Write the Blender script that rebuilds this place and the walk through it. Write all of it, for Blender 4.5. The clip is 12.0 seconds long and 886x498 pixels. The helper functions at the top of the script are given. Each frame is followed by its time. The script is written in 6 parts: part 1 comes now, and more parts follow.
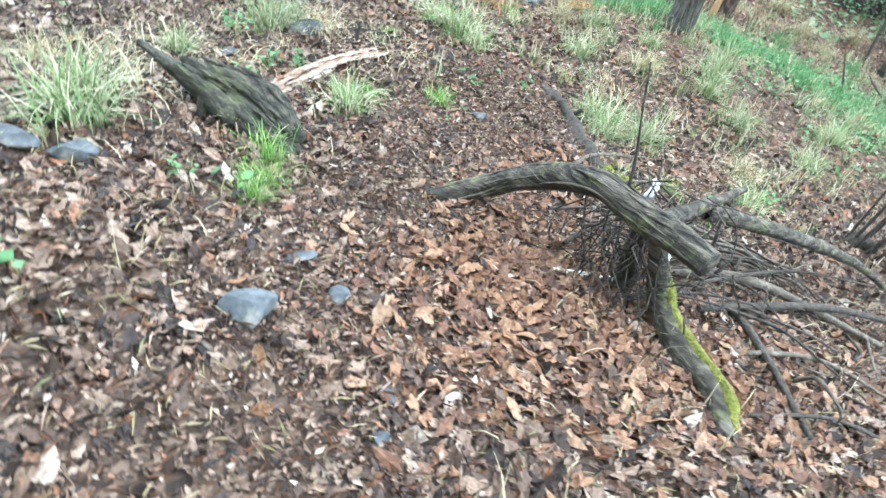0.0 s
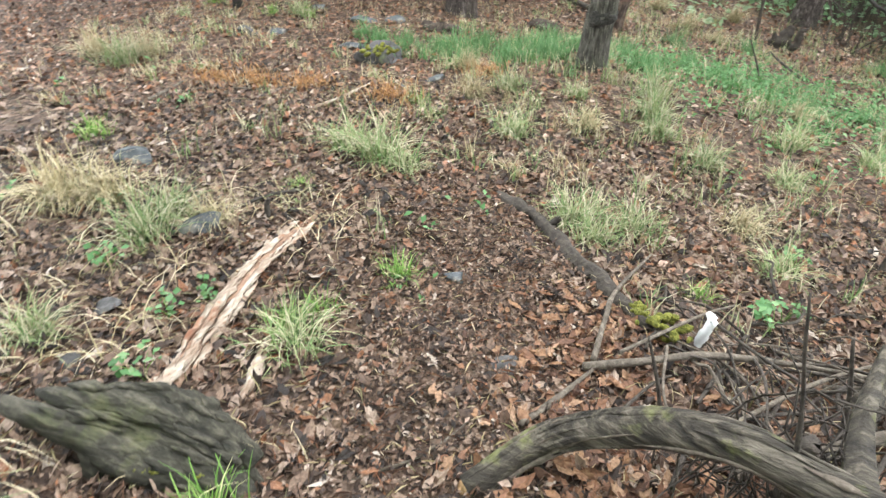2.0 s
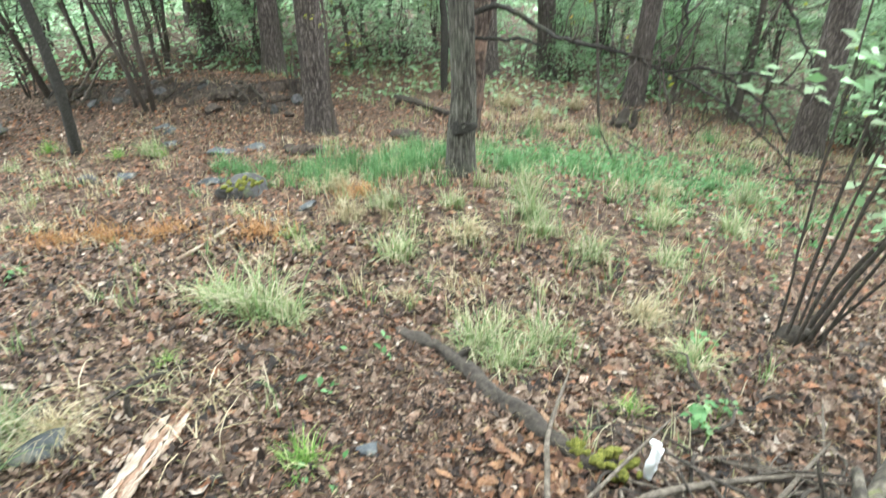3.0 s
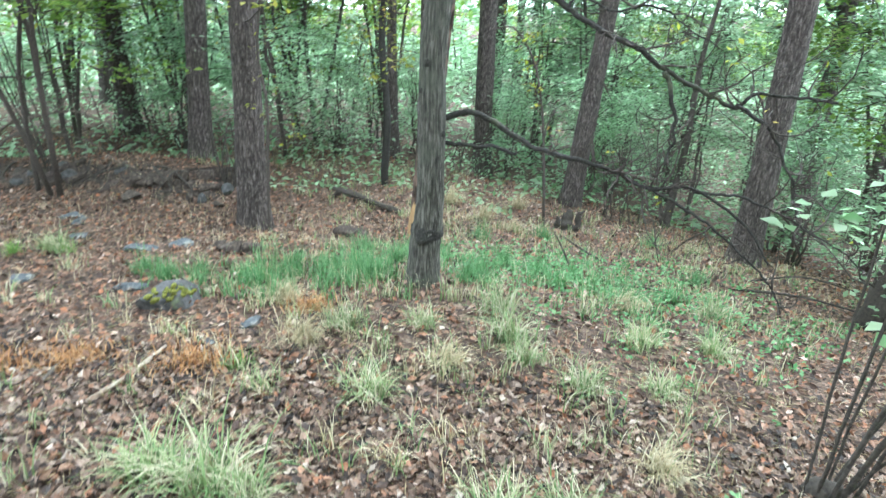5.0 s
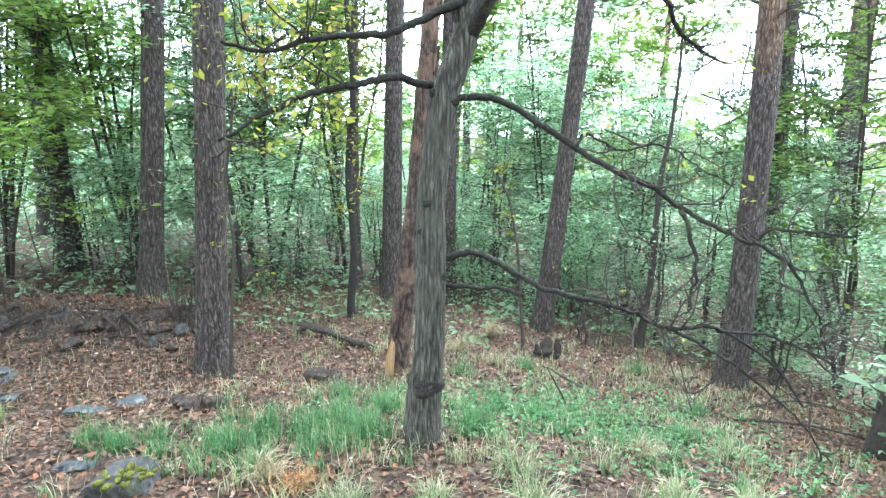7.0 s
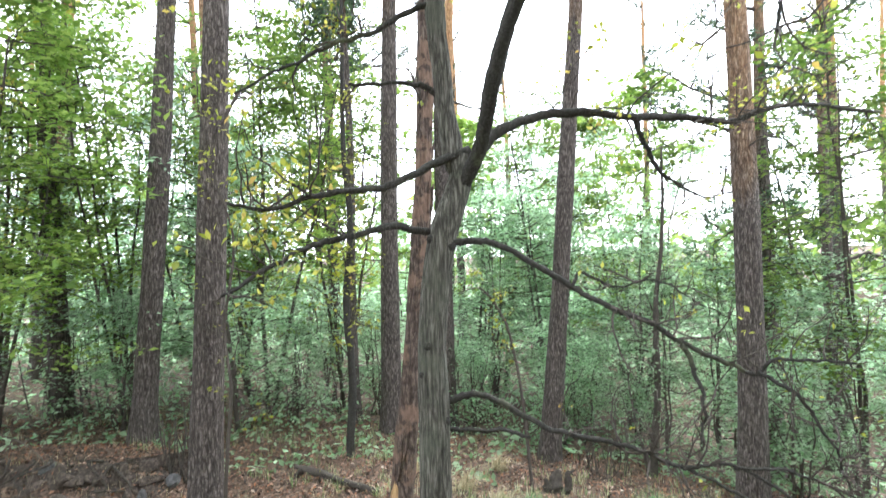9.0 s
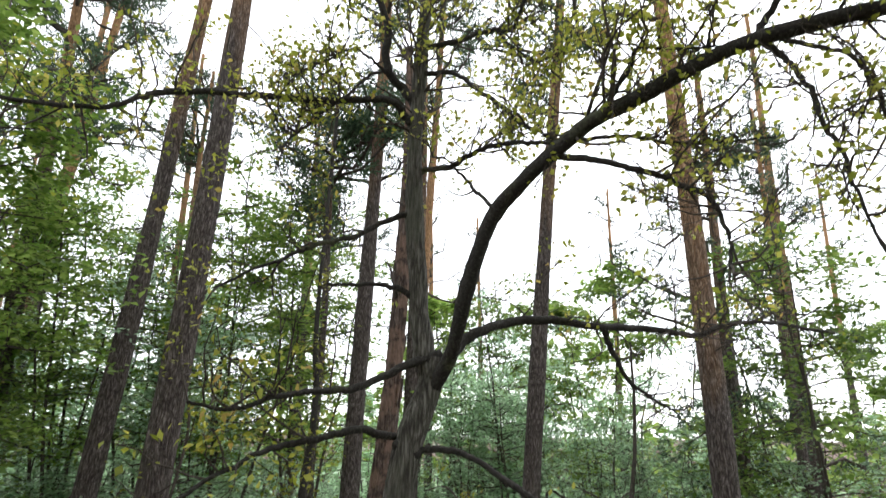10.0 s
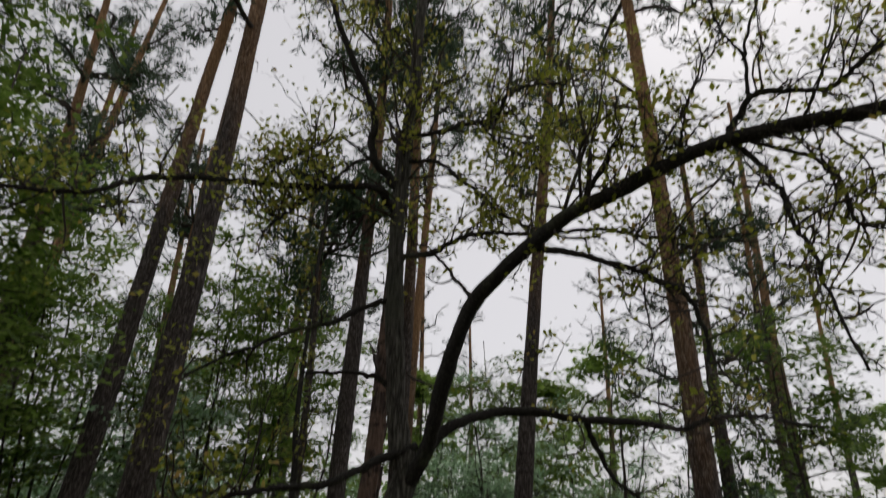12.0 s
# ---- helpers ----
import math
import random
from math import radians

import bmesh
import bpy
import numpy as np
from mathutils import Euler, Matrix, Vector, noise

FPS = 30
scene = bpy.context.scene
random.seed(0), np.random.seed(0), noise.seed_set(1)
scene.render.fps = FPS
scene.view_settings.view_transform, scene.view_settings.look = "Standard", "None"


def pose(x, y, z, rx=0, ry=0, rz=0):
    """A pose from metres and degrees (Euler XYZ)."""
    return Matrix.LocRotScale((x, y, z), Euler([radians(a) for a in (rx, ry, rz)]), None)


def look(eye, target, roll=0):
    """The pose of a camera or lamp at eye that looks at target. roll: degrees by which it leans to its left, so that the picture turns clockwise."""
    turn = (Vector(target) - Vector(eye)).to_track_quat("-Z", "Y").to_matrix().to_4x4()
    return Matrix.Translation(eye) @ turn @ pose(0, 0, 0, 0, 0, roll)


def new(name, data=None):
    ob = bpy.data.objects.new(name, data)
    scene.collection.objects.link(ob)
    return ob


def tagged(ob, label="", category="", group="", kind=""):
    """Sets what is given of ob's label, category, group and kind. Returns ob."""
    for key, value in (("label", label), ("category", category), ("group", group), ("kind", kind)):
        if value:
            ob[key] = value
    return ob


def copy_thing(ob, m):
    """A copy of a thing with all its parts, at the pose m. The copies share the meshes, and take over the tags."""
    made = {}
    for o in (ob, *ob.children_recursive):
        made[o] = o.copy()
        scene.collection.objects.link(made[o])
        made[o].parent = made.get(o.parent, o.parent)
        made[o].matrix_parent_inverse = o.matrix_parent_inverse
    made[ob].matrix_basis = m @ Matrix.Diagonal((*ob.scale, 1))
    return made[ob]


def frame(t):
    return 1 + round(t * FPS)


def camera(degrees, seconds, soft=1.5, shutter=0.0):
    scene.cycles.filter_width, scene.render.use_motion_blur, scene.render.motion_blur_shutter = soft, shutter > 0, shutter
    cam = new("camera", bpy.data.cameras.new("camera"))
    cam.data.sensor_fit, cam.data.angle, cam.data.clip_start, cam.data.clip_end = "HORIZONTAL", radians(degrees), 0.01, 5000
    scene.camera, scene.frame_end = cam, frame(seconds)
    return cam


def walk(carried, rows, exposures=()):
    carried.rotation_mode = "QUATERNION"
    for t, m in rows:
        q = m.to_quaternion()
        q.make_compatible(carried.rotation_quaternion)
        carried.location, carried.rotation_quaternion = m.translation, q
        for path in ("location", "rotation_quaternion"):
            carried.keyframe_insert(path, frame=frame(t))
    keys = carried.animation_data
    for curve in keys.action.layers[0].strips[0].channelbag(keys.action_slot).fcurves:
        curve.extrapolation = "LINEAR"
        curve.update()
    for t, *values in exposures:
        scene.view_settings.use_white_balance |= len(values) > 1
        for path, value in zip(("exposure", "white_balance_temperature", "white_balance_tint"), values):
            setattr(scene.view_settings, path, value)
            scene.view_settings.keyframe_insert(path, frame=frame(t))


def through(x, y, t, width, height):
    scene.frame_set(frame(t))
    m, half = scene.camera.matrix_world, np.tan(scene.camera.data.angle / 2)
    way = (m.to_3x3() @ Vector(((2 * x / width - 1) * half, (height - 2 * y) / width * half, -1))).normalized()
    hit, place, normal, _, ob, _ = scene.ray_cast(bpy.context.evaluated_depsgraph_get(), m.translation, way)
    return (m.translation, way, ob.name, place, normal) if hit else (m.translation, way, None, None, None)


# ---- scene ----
cam = camera(73.1, 12.0, soft=1.4, shutter=0.25)
PATH = [
    (0, (0.055, 0.053, 1.048), (-0.814, 1.261, -0.287), 10.5),
    (0.1, (0.014, 0.063, 1.058), (-0.869, 1.274, -0.267), 7.6),
    (0.5, (-0.19, 0.33, 1.11), (-1.206, 1.503, -0.152), -0.1),
    (1, (-0.379, 0.505, 1.142), (-1.481, 1.633, -0.088), 4.4),
    (1.5, (-0.586, 0.6, 1.117), (-1.524, 1.918, -0.059), 3.7),
    (2, (-0.731, 0.709, 1.102), (-1.456, 2.104, -0.134), -1.4),
    (2.5, (-0.812, 0.909, 1.099), (-1.473, 2.393, -0.067), -7.0),
    (3, (-0.884, 1.012, 1.14), (-1.309, 2.696, 0.148), -3.8),
    (3.1, (-0.896, 1.016, 1.149), (-1.274, 2.753, 0.233), -2.4),
    (3.2, (-0.938, 1.054, 1.158), (-1.235, 2.833, 0.295), -2.1),
    (4.8, (-1.3, 1.37, 1.194), (-1.542, 3.18, 0.378), 1.0),
    (5, (-1.362, 1.493, 1.167), (-1.52, 3.339, 0.414), 1.1),
    (5.5, (-1.495, 1.753, 1.19), (-1.56, 3.643, 0.54), -1.5),
    (6, (-1.541, 1.879, 1.192), (-1.716, 3.794, 0.644), -1.0),
    (6.5, (-1.663, 1.918, 1.209), (-1.696, 3.866, 0.756), 0.9),
    (6.7, (-1.734, 1.909, 1.248), (-1.723, 3.864, 0.829), 0.7),
    (8.3, (-1.843, 1.932, 1.273), (-1.86, 3.916, 1.022), -0.8),
    (8.5, (-1.807, 1.907, 1.3), (-1.84, 3.897, 1.103), -1.1),
    (9, (-1.809, 1.89, 1.406), (-1.775, 3.89, 1.418), -1.8),
    (9.5, (-1.803, 1.861, 1.507), (-1.716, 3.838, 1.799), -1.1),
    (9.7, (-1.818, 1.85, 1.536), (-1.703, 3.801, 1.961), 0.1),
    (10, (-1.799, 1.848, 1.595), (-1.677, 3.758, 2.173), 0.9),
    (10.3, (-1.795, 1.804, 1.616), (-1.62, 3.67, 2.314), 0.2),
    (10.5, (-1.759, 1.842, 1.633), (-1.583, 3.685, 2.389), -0.3),
    (11, (-1.747, 1.804, 1.712), (-1.567, 3.566, 2.641), 0.8),
    (11.5, (-1.744, 1.783, 1.725), (-1.584, 3.43, 2.847), 0.9),
    (12, (-1.705, 1.822, 1.702), (-1.575, 3.648, 2.506), 1.8),
]
EXPOSURES = [(0, 2.2, 5300, 3), (0.5, 2.1, 5450, 5), (1, 1.95, 5850, 9), (2, 1.75, 6250, 9), (3, 1.98, 6050, 3), (5, 1.97, 5450, 1), (6.5, 2.08, 5400, 3), (8.5, 1.97, 5750, 7), (9, 1.82, 6000, 8), (9.5, 1.32, 6200, 9), (10, 0.45, 6350, 10), (10.5, -0.3, 6500, 11), (11, -0.95, 6600, 12), (11.5, -1.2, 6600, 12), (12, -1.5, 6600, 13)]
walk(cam, [(t, look(eye, target, roll)) for t, eye, target, roll in PATH], EXPOSURES)

# ---- light: bright overcast sky, weak broad sun ----
world = bpy.data.worlds.new("world")
scene.world = world
world.use_nodes = True
wt = world.node_tree
sky = wt.nodes.new("ShaderNodeTexSky")
sky.sky_type, sky.sun_disc = "NISHITA", False
sky.sun_elevation, sky.sun_rotation = radians(49), radians(36)
sky.air_density, sky.dust_density, sky.ozone_density = 1.0, 1.5, 1.0
grey = wt.nodes.new("ShaderNodeHueSaturation")
grey.inputs["Saturation"].default_value = 0.3
wt.links.new(sky.outputs[0], grey.inputs["Color"])
cloud = wt.nodes.new("ShaderNodeMix")
cloud.data_type = "RGBA"
cloud.inputs[0].default_value = 0.65
cloud.inputs[7].default_value = (17.0, 17.2, 17.8, 1)
wt.links.new(grey.outputs[0], cloud.inputs[6])
back = wt.nodes["Background"]
back.inputs["Strength"].default_value = 0.15
wt.links.new(cloud.outputs[2], back.inputs["Color"])
sun = new("sun", bpy.data.lights.new("sun", "SUN"))
sun.data.energy, sun.data.angle, sun.data.color = 0.9, radians(18), (1.0, 0.95, 0.87)
sun.matrix_world = look((0, 0, 30), (-10, -14, 10))

# ---- materials ----


def node(nt, kind, **values):
    n = nt.nodes.new("ShaderNode" + kind)
    for key, value in values.items():
        n.inputs[key.replace("_", " ")].default_value = value
    return n


def ramp(nt, source, stops):
    r = nt.nodes.new("ShaderNodeValToRGB")
    while len(r.color_ramp.elements) < len(stops):
        r.color_ramp.elements.new(0.5)
    for e, (at, c) in zip(r.color_ramp.elements, stops):
        e.position, e.color = at, (*c, 1)
    nt.links.new(source, r.inputs[0])
    return r.outputs[0]


def blend(nt, factor, a, b, mode="MIX"):
    m = nt.nodes.new("ShaderNodeMix")
    m.data_type, m.blend_type = "RGBA", mode
    if isinstance(factor, float):
        m.inputs[0].default_value = factor
    else:
        nt.links.new(factor, m.inputs[0])
    for socket, v in ((m.inputs[6], a), (m.inputs[7], b)):
        if isinstance(v, tuple):
            socket.default_value = (*v, 1)
        else:
            nt.links.new(v, socket)
    return m.outputs[2]


def start(name, rough=0.8):
    m = bpy.data.materials.new(name)
    m.use_nodes = True
    nt = m.node_tree
    b = nt.nodes["Principled BSDF"]
    b.inputs["Roughness"].default_value = rough
    b.inputs["Specular IOR Level"].default_value = 0.3
    return m, nt, b


def coords(nt, stretch=(1, 1, 1)):
    c, mp = nt.nodes.new("ShaderNodeTexCoord"), nt.nodes.new("ShaderNodeMapping")
    mp.inputs["Scale"].default_value = stretch
    nt.links.new(c.outputs["Object"], mp.inputs[0])
    return mp.outputs[0], c.outputs["Object"]


def bumped(nt, b, height, strength, distance=0.02):
    k = node(nt, "Bump", Strength=strength, Distance=distance)
    nt.links.new(height, k.inputs["Height"])
    nt.links.new(k.outputs[0], b.inputs["Normal"])


def rough_mat(name, stops, scale=20.0, stretch=(1, 1, 1), rough=0.85, bump=0.6, patches=None, patch_scale=3.0, patch_at=(0.5, 0.62), patch_bump=0.0, vor=0.0):
    """Grain by a fine noise, with patches (moss, lichen, stains) of a second colour by a coarse one."""
    m, nt, b = start(name, rough)
    v, plain = coords(nt, stretch)
    fine = node(nt, "TexNoise", Scale=scale, Detail=8.0, Roughness=0.65)
    nt.links.new(v, fine.inputs["Vector"])
    col = ramp(nt, fine.outputs[0], stops)
    h = fine.outputs[0]
    if vor:
        vo = nt.nodes.new("ShaderNodeTexVoronoi")
        vo.feature = "DISTANCE_TO_EDGE"
        vo.inputs["Scale"].default_value = vor
        nt.links.new(v, vo.inputs["Vector"])
        crack = ramp(nt, vo.outputs["Distance"], [(0.0, (0.5, 0.48, 0.47)), (0.16, (1, 1, 1))])
        col = blend(nt, 1.0, col, crack, "MULTIPLY")
        h = blend(nt, 0.5, fine.outputs[0], crack)
    if patches:
        big = node(nt, "TexNoise", Scale=patch_scale, Detail=5.0, Roughness=0.6)
        nt.links.new(plain, big.inputs["Vector"])
        mask = ramp(nt, big.outputs[0], [(patch_at[0], (0, 0, 0)), (patch_at[1], (1, 1, 1))])
        col = blend(nt, mask, col, ramp(nt, fine.outputs[0], patches))
    nt.links.new(col, b.inputs["Base Color"])
    bumped(nt, b, h, bump)
    return m


def leaf_mat(name, stops, through=0.4, rough=0.5, spread=0.25, grain=0.0, gloss=0.3):
    """A thin leaf: each leaf its own tone, each plant a little shifted, with light coming through."""
    m, nt, b = start(name, rough)
    b.inputs["Specular IOR Level"].default_value = gloss
    geo, info = nt.nodes.new("ShaderNodeNewGeometry"), nt.nodes.new("ShaderNodeObjectInfo")
    col = ramp(nt, geo.outputs["Random Per Island"], stops)
    hs = nt.nodes.new("ShaderNodeHueSaturation")
    val = nt.nodes.new("ShaderNodeMapRange")
    val.inputs["To Min"].default_value, val.inputs["To Max"].default_value = 1 - spread, 1 + spread
    nt.links.new(info.outputs["Random"], val.inputs["Value"])
    nt.links.new(val.outputs[0], hs.inputs["Value"])
    if grain:
        v, plain = coords(nt)
        spots = node(nt, "TexNoise", Scale=grain, Detail=5.0, Roughness=0.65)
        nt.links.new(v, spots.inputs["Vector"])
        col = blend(nt, 1.0, col, ramp(nt, spots.outputs[0], [(0.35, (0.55, 0.52, 0.5)), (0.6, (1.1, 1.1, 1.1))]), "MULTIPLY")
        bumped(nt, b, spots.outputs[0], 0.4, 0.01)
    nt.links.new(col, hs.inputs["Color"])
    nt.links.new(hs.outputs[0], b.inputs["Base Color"])
    if through:
        tr, mix = nt.nodes.new("ShaderNodeBsdfTranslucent"), nt.nodes.new("ShaderNodeMixShader")
        mix.inputs[0].default_value = through
        nt.links.new(hs.outputs[0], tr.inputs["Color"])
        nt.links.new(b.outputs[0], mix.inputs[1])
        nt.links.new(tr.outputs[0], mix.inputs[2])
        nt.links.new(mix.outputs[0], nt.nodes["Material Output"].inputs["Surface"])
    return m


def ground_mat():
    m, nt, b = start("forest_floor", 0.95)
    v, plain = coords(nt)
    fine = node(nt, "TexNoise", Scale=85.0, Detail=10.0, Roughness=0.8)
    big = node(nt, "TexNoise", Scale=0.9, Detail=4.0, Roughness=0.6)
    vo = node(nt, "TexVoronoi", Scale=34.0, Randomness=1.0)
    for n in (fine, big, vo):
        nt.links.new(v, n.inputs["Vector"])
    soil = ramp(nt, fine.outputs[0], [(0.3, (0.012, 0.008, 0.006)), (0.5, (0.048, 0.033, 0.025)), (0.68, (0.12, 0.088, 0.067))])
    sep = nt.nodes.new("ShaderNodeSeparateColor")
    nt.links.new(vo.outputs["Color"], sep.inputs[0])
    leaf = ramp(nt, sep.outputs[0], [(0.0, (0.022, 0.015, 0.011)), (0.3, (0.07, 0.044, 0.03)), (0.6, (0.15, 0.096, 0.064)), (1.0, (0.28, 0.2, 0.147))])
    mask = ramp(nt, big.outputs[0], [(0.35, (0.35, 0.35, 0.35)), (0.6, (0.85, 0.85, 0.85))])
    nt.links.new(blend(nt, mask, soil, leaf), b.inputs["Base Color"])
    bumped(nt, b, blend(nt, 0.5, fine.outputs[0], vo.outputs["Distance"]), 0.9, 0.03)
    return m


def pine_bark_mat(name="pine_bark", top=5.0):
    m, nt, b = start(name, 0.9)
    v, plain = coords(nt, (1, 1, 0.24))
    vo = nt.nodes.new("ShaderNodeTexVoronoi")
    vo.feature = "DISTANCE_TO_EDGE"
    vo.inputs["Scale"].default_value = 30.0
    fine = node(nt, "TexNoise", Scale=45.0, Detail=8.0, Roughness=0.7)
    warp = node(nt, "TexNoise", Scale=5.0, Detail=3.0)
    nt.links.new(v, warp.inputs["Vector"])
    add = nt.nodes.new("ShaderNodeVectorMath")
    add.operation = "MULTIPLY_ADD"
    add.inputs[1].default_value = (0.4, 0.4, 0.4)
    nt.links.new(warp.outputs["Color"], add.inputs[0])
    nt.links.new(v, add.inputs[2])
    nt.links.new(add.outputs[0], vo.inputs["Vector"])
    nt.links.new(v, fine.inputs["Vector"])
    low = ramp(nt, fine.outputs[0], [(0.32, (0.026, 0.02, 0.018)), (0.5, (0.088, 0.072, 0.063)), (0.68, (0.25, 0.216, 0.195))])
    high = ramp(nt, fine.outputs[0], [(0.3, (0.26, 0.13, 0.06)), (0.55, (0.46, 0.27, 0.13)), (0.75, (0.56, 0.42, 0.27))])
    sep = nt.nodes.new("ShaderNodeSeparateXYZ")
    nt.links.new(plain, sep.inputs[0])
    wob = nt.nodes.new("ShaderNodeMath")
    wob.operation = "MULTIPLY_ADD"
    wob.inputs[1].default_value = 5.0
    nt.links.new(warp.outputs[0], wob.inputs[0])
    nt.links.new(sep.outputs["Z"], wob.inputs[2])
    rng = nt.nodes.new("ShaderNodeMapRange")
    rng.inputs["From Min"].default_value, rng.inputs["From Max"].default_value = top + 1.0, top + 5.5
    nt.links.new(wob.outputs[0], rng.inputs["Value"])
    crack = ramp(nt, vo.outputs["Distance"], [(0.0, (0.45, 0.42, 0.4)), (0.22, (1, 1, 1))])
    nt.links.new(blend(nt, 1.0, blend(nt, rng.outputs[0], low, high), crack, "MULTIPLY"), b.inputs["Base Color"])
    bumped(nt, b, blend(nt, 0.35, crack, fine.outputs[0]), 1.0, 0.03)
    return m


M_GROUND = ground_mat()
M_PINE = pine_bark_mat("pine_bark", 8.0)
M_PINE_RED = pine_bark_mat("orange_pine_bark", 5.3)
M_OAK = rough_mat("oak_bark", [(0.33, (0.022, 0.02, 0.016)), (0.48, (0.066, 0.061, 0.049)), (0.68, (0.19, 0.179, 0.152))], 62.0, (1, 1, 0.12), 0.9, 1.0,
                  [(0.3, (0.03, 0.031, 0.024)), (0.7, (0.115, 0.113, 0.088))], 2.2, (0.5, 0.6), vor=34.0)
M_LIMB = rough_mat("oak_limb_bark", [(0.3, (0.012, 0.011, 0.009)), (0.55, (0.032, 0.029, 0.024)), (0.75, (0.085, 0.08, 0.068))], 60.0, (1, 1, 1), 0.9, 0.8,
                   [(0.3, (0.045, 0.05, 0.027)), (0.7, (0.12, 0.125, 0.075))], 2.0, (0.58, 0.72))
M_TWIG = rough_mat("twig_bark", [(0.3, (0.025, 0.02, 0.016)), (0.7, (0.09, 0.073, 0.06))], 60.0, rough=0.85, bump=0.3)
M_BROKEN = rough_mat("flaking_pine_bark", [(0.3, (0.022, 0.016, 0.012)), (0.5, (0.07, 0.048, 0.038)), (0.7, (0.18, 0.14, 0.115))], 36.0, (1, 1, 0.3), 0.9, 1.0,
                     [(0.3, (0.09, 0.055, 0.04)), (0.7, (0.19, 0.125, 0.092))], 5.0, (0.5, 0.58), vor=14.0)
M_RAWWOOD = rough_mat("raw_wood", [(0.3, (0.22, 0.125, 0.055)), (0.7, (0.42, 0.28, 0.14))], 40.0, (1, 1, 0.1), 0.8, 0.5)
M_DEAD = rough_mat("dead_wood", [(0.34, (0.012, 0.01, 0.008)), (0.5, (0.045, 0.038, 0.028)), (0.68, (0.15, 0.13, 0.1))], 60.0, (0.1, 0.5, 1), 0.8, 1.0,
                   [(0.3, (0.06, 0.065, 0.02)), (0.7, (0.2, 0.2, 0.09))], 9.0, (0.55, 0.66))
M_DEADGREY = rough_mat("dark_weathered_wood", [(0.3, (0.012, 0.012, 0.009)), (0.5, (0.042, 0.039, 0.028)), (0.7, (0.13, 0.118, 0.088))], 50.0, (0.16, 1, 1), 0.85, 1.0,
                       [(0.3, (0.04, 0.045, 0.018)), (0.7, (0.13, 0.135, 0.06))], 6.0, (0.52, 0.66))
M_STICK = rough_mat("dry_stick", [(0.3, (0.04, 0.032, 0.025)), (0.55, (0.115, 0.095, 0.073)), (0.75, (0.235, 0.205, 0.165))], 40.0, rough=0.85, bump=0.6)
M_DARKSTICK = rough_mat("dark_stick", [(0.3, (0.022, 0.019, 0.016)), (0.7, (0.085, 0.07, 0.056))], 40.0, rough=0.9, bump=0.8)
M_RUST = leaf_mat("rust_brown_leaves", [(0.0, (0.07, 0.036, 0.024)), (0.4, (0.18, 0.09, 0.05)), (0.75, (0.27, 0.15, 0.08)), (1.0, (0.34, 0.22, 0.14))], 0.15, 0.6, 0.05, 90.0)
M_PALEBARK = rough_mat("rotting_pale_wood", [(0.3, (0.126, 0.0666, 0.0407)), (0.45, (0.25, 0.185, 0.135)), (0.6, (0.4, 0.345, 0.28)), (0.75, (0.48, 0.44, 0.38))], 22.0, (1, 0.22, 1), 0.9, 1.0,
                       [(0.35, (0.16, 0.07, 0.04)), (0.7, (0.36, 0.2, 0.12))], 9.0, (0.52, 0.62))
M_ROTCORE = rough_mat("rotten_red_wood", [(0.3, (0.1, 0.055, 0.036)), (0.5, (0.25, 0.155, 0.105)), (0.7, (0.48, 0.36, 0.27))], 26.0, (1, 0.3, 1), 0.95, 1.0)
M_BIRCH = rough_mat("birch_bark", [(0.35, (0.42, 0.38, 0.34)), (0.5, (0.78, 0.75, 0.7)), (0.7, (0.85, 0.83, 0.8))], 14.0, (1, 1, 1), 0.7, 0.4,
                    [(0.3, (0.08, 0.06, 0.05)), (0.7, (0.3, 0.25, 0.2))], 30.0, (0.6, 0.66))
M_STONE = rough_mat("blue_grey_stone", [(0.3, (0.034, 0.04, 0.045)), (0.5, (0.07, 0.076, 0.08)), (0.7, (0.13, 0.138, 0.142))], 22.0, rough=0.75, bump=0.5,
                    patches=[(0.3, (0.13, 0.12, 0.10)), (0.7, (0.28, 0.26, 0.22))], patch_scale=5.0, patch_at=(0.55, 0.68))
M_DARKSTONE = rough_mat("dark_stone", [(0.3, (0.03, 0.029, 0.028)), (0.5, (0.075, 0.072, 0.07)), (0.7, (0.15, 0.145, 0.14))], 18.0, rough=0.85, bump=0.8,
                        patches=[(0.3, (0.09, 0.11, 0.05)), (0.7, (0.2, 0.23, 0.1))], patch_scale=4.0, patch_at=(0.6, 0.7))
M_MOSS = rough_mat("moss", [(0.3, (0.051, 0.0553, 0.0102)), (0.5, (0.145, 0.149, 0.0255)), (0.7, (0.281, 0.272, 0.0595))], 70.0, rough=0.95, bump=1.0,
                   patches=[(0.3, (0.08, 0.06, 0.03)), (0.7, (0.2, 0.15, 0.07))], patch_scale=9.0, patch_at=(0.62, 0.72))
M_SOIL = rough_mat("loose_soil", [(0.3, (0.018, 0.014, 0.011)), (0.5, (0.055, 0.042, 0.033)), (0.7, (0.14, 0.11, 0.088))], 25.0, rough=0.95, bump=1.0)
M_LITTER = leaf_mat("dead_leaves", [(0.0, (0.014, 0.01, 0.008)), (0.26, (0.045, 0.029, 0.021)), (0.46, (0.115, 0.072, 0.049)), (0.62, (0.19, 0.127, 0.088)), (0.76, (0.25, 0.178, 0.13)), (0.86, (0.3, 0.228, 0.174)), (0.93, (0.22, 0.095, 0.043)), (1.0, (0.46, 0.4, 0.335))], 0.12, 0.55, 0.05, 90.0)
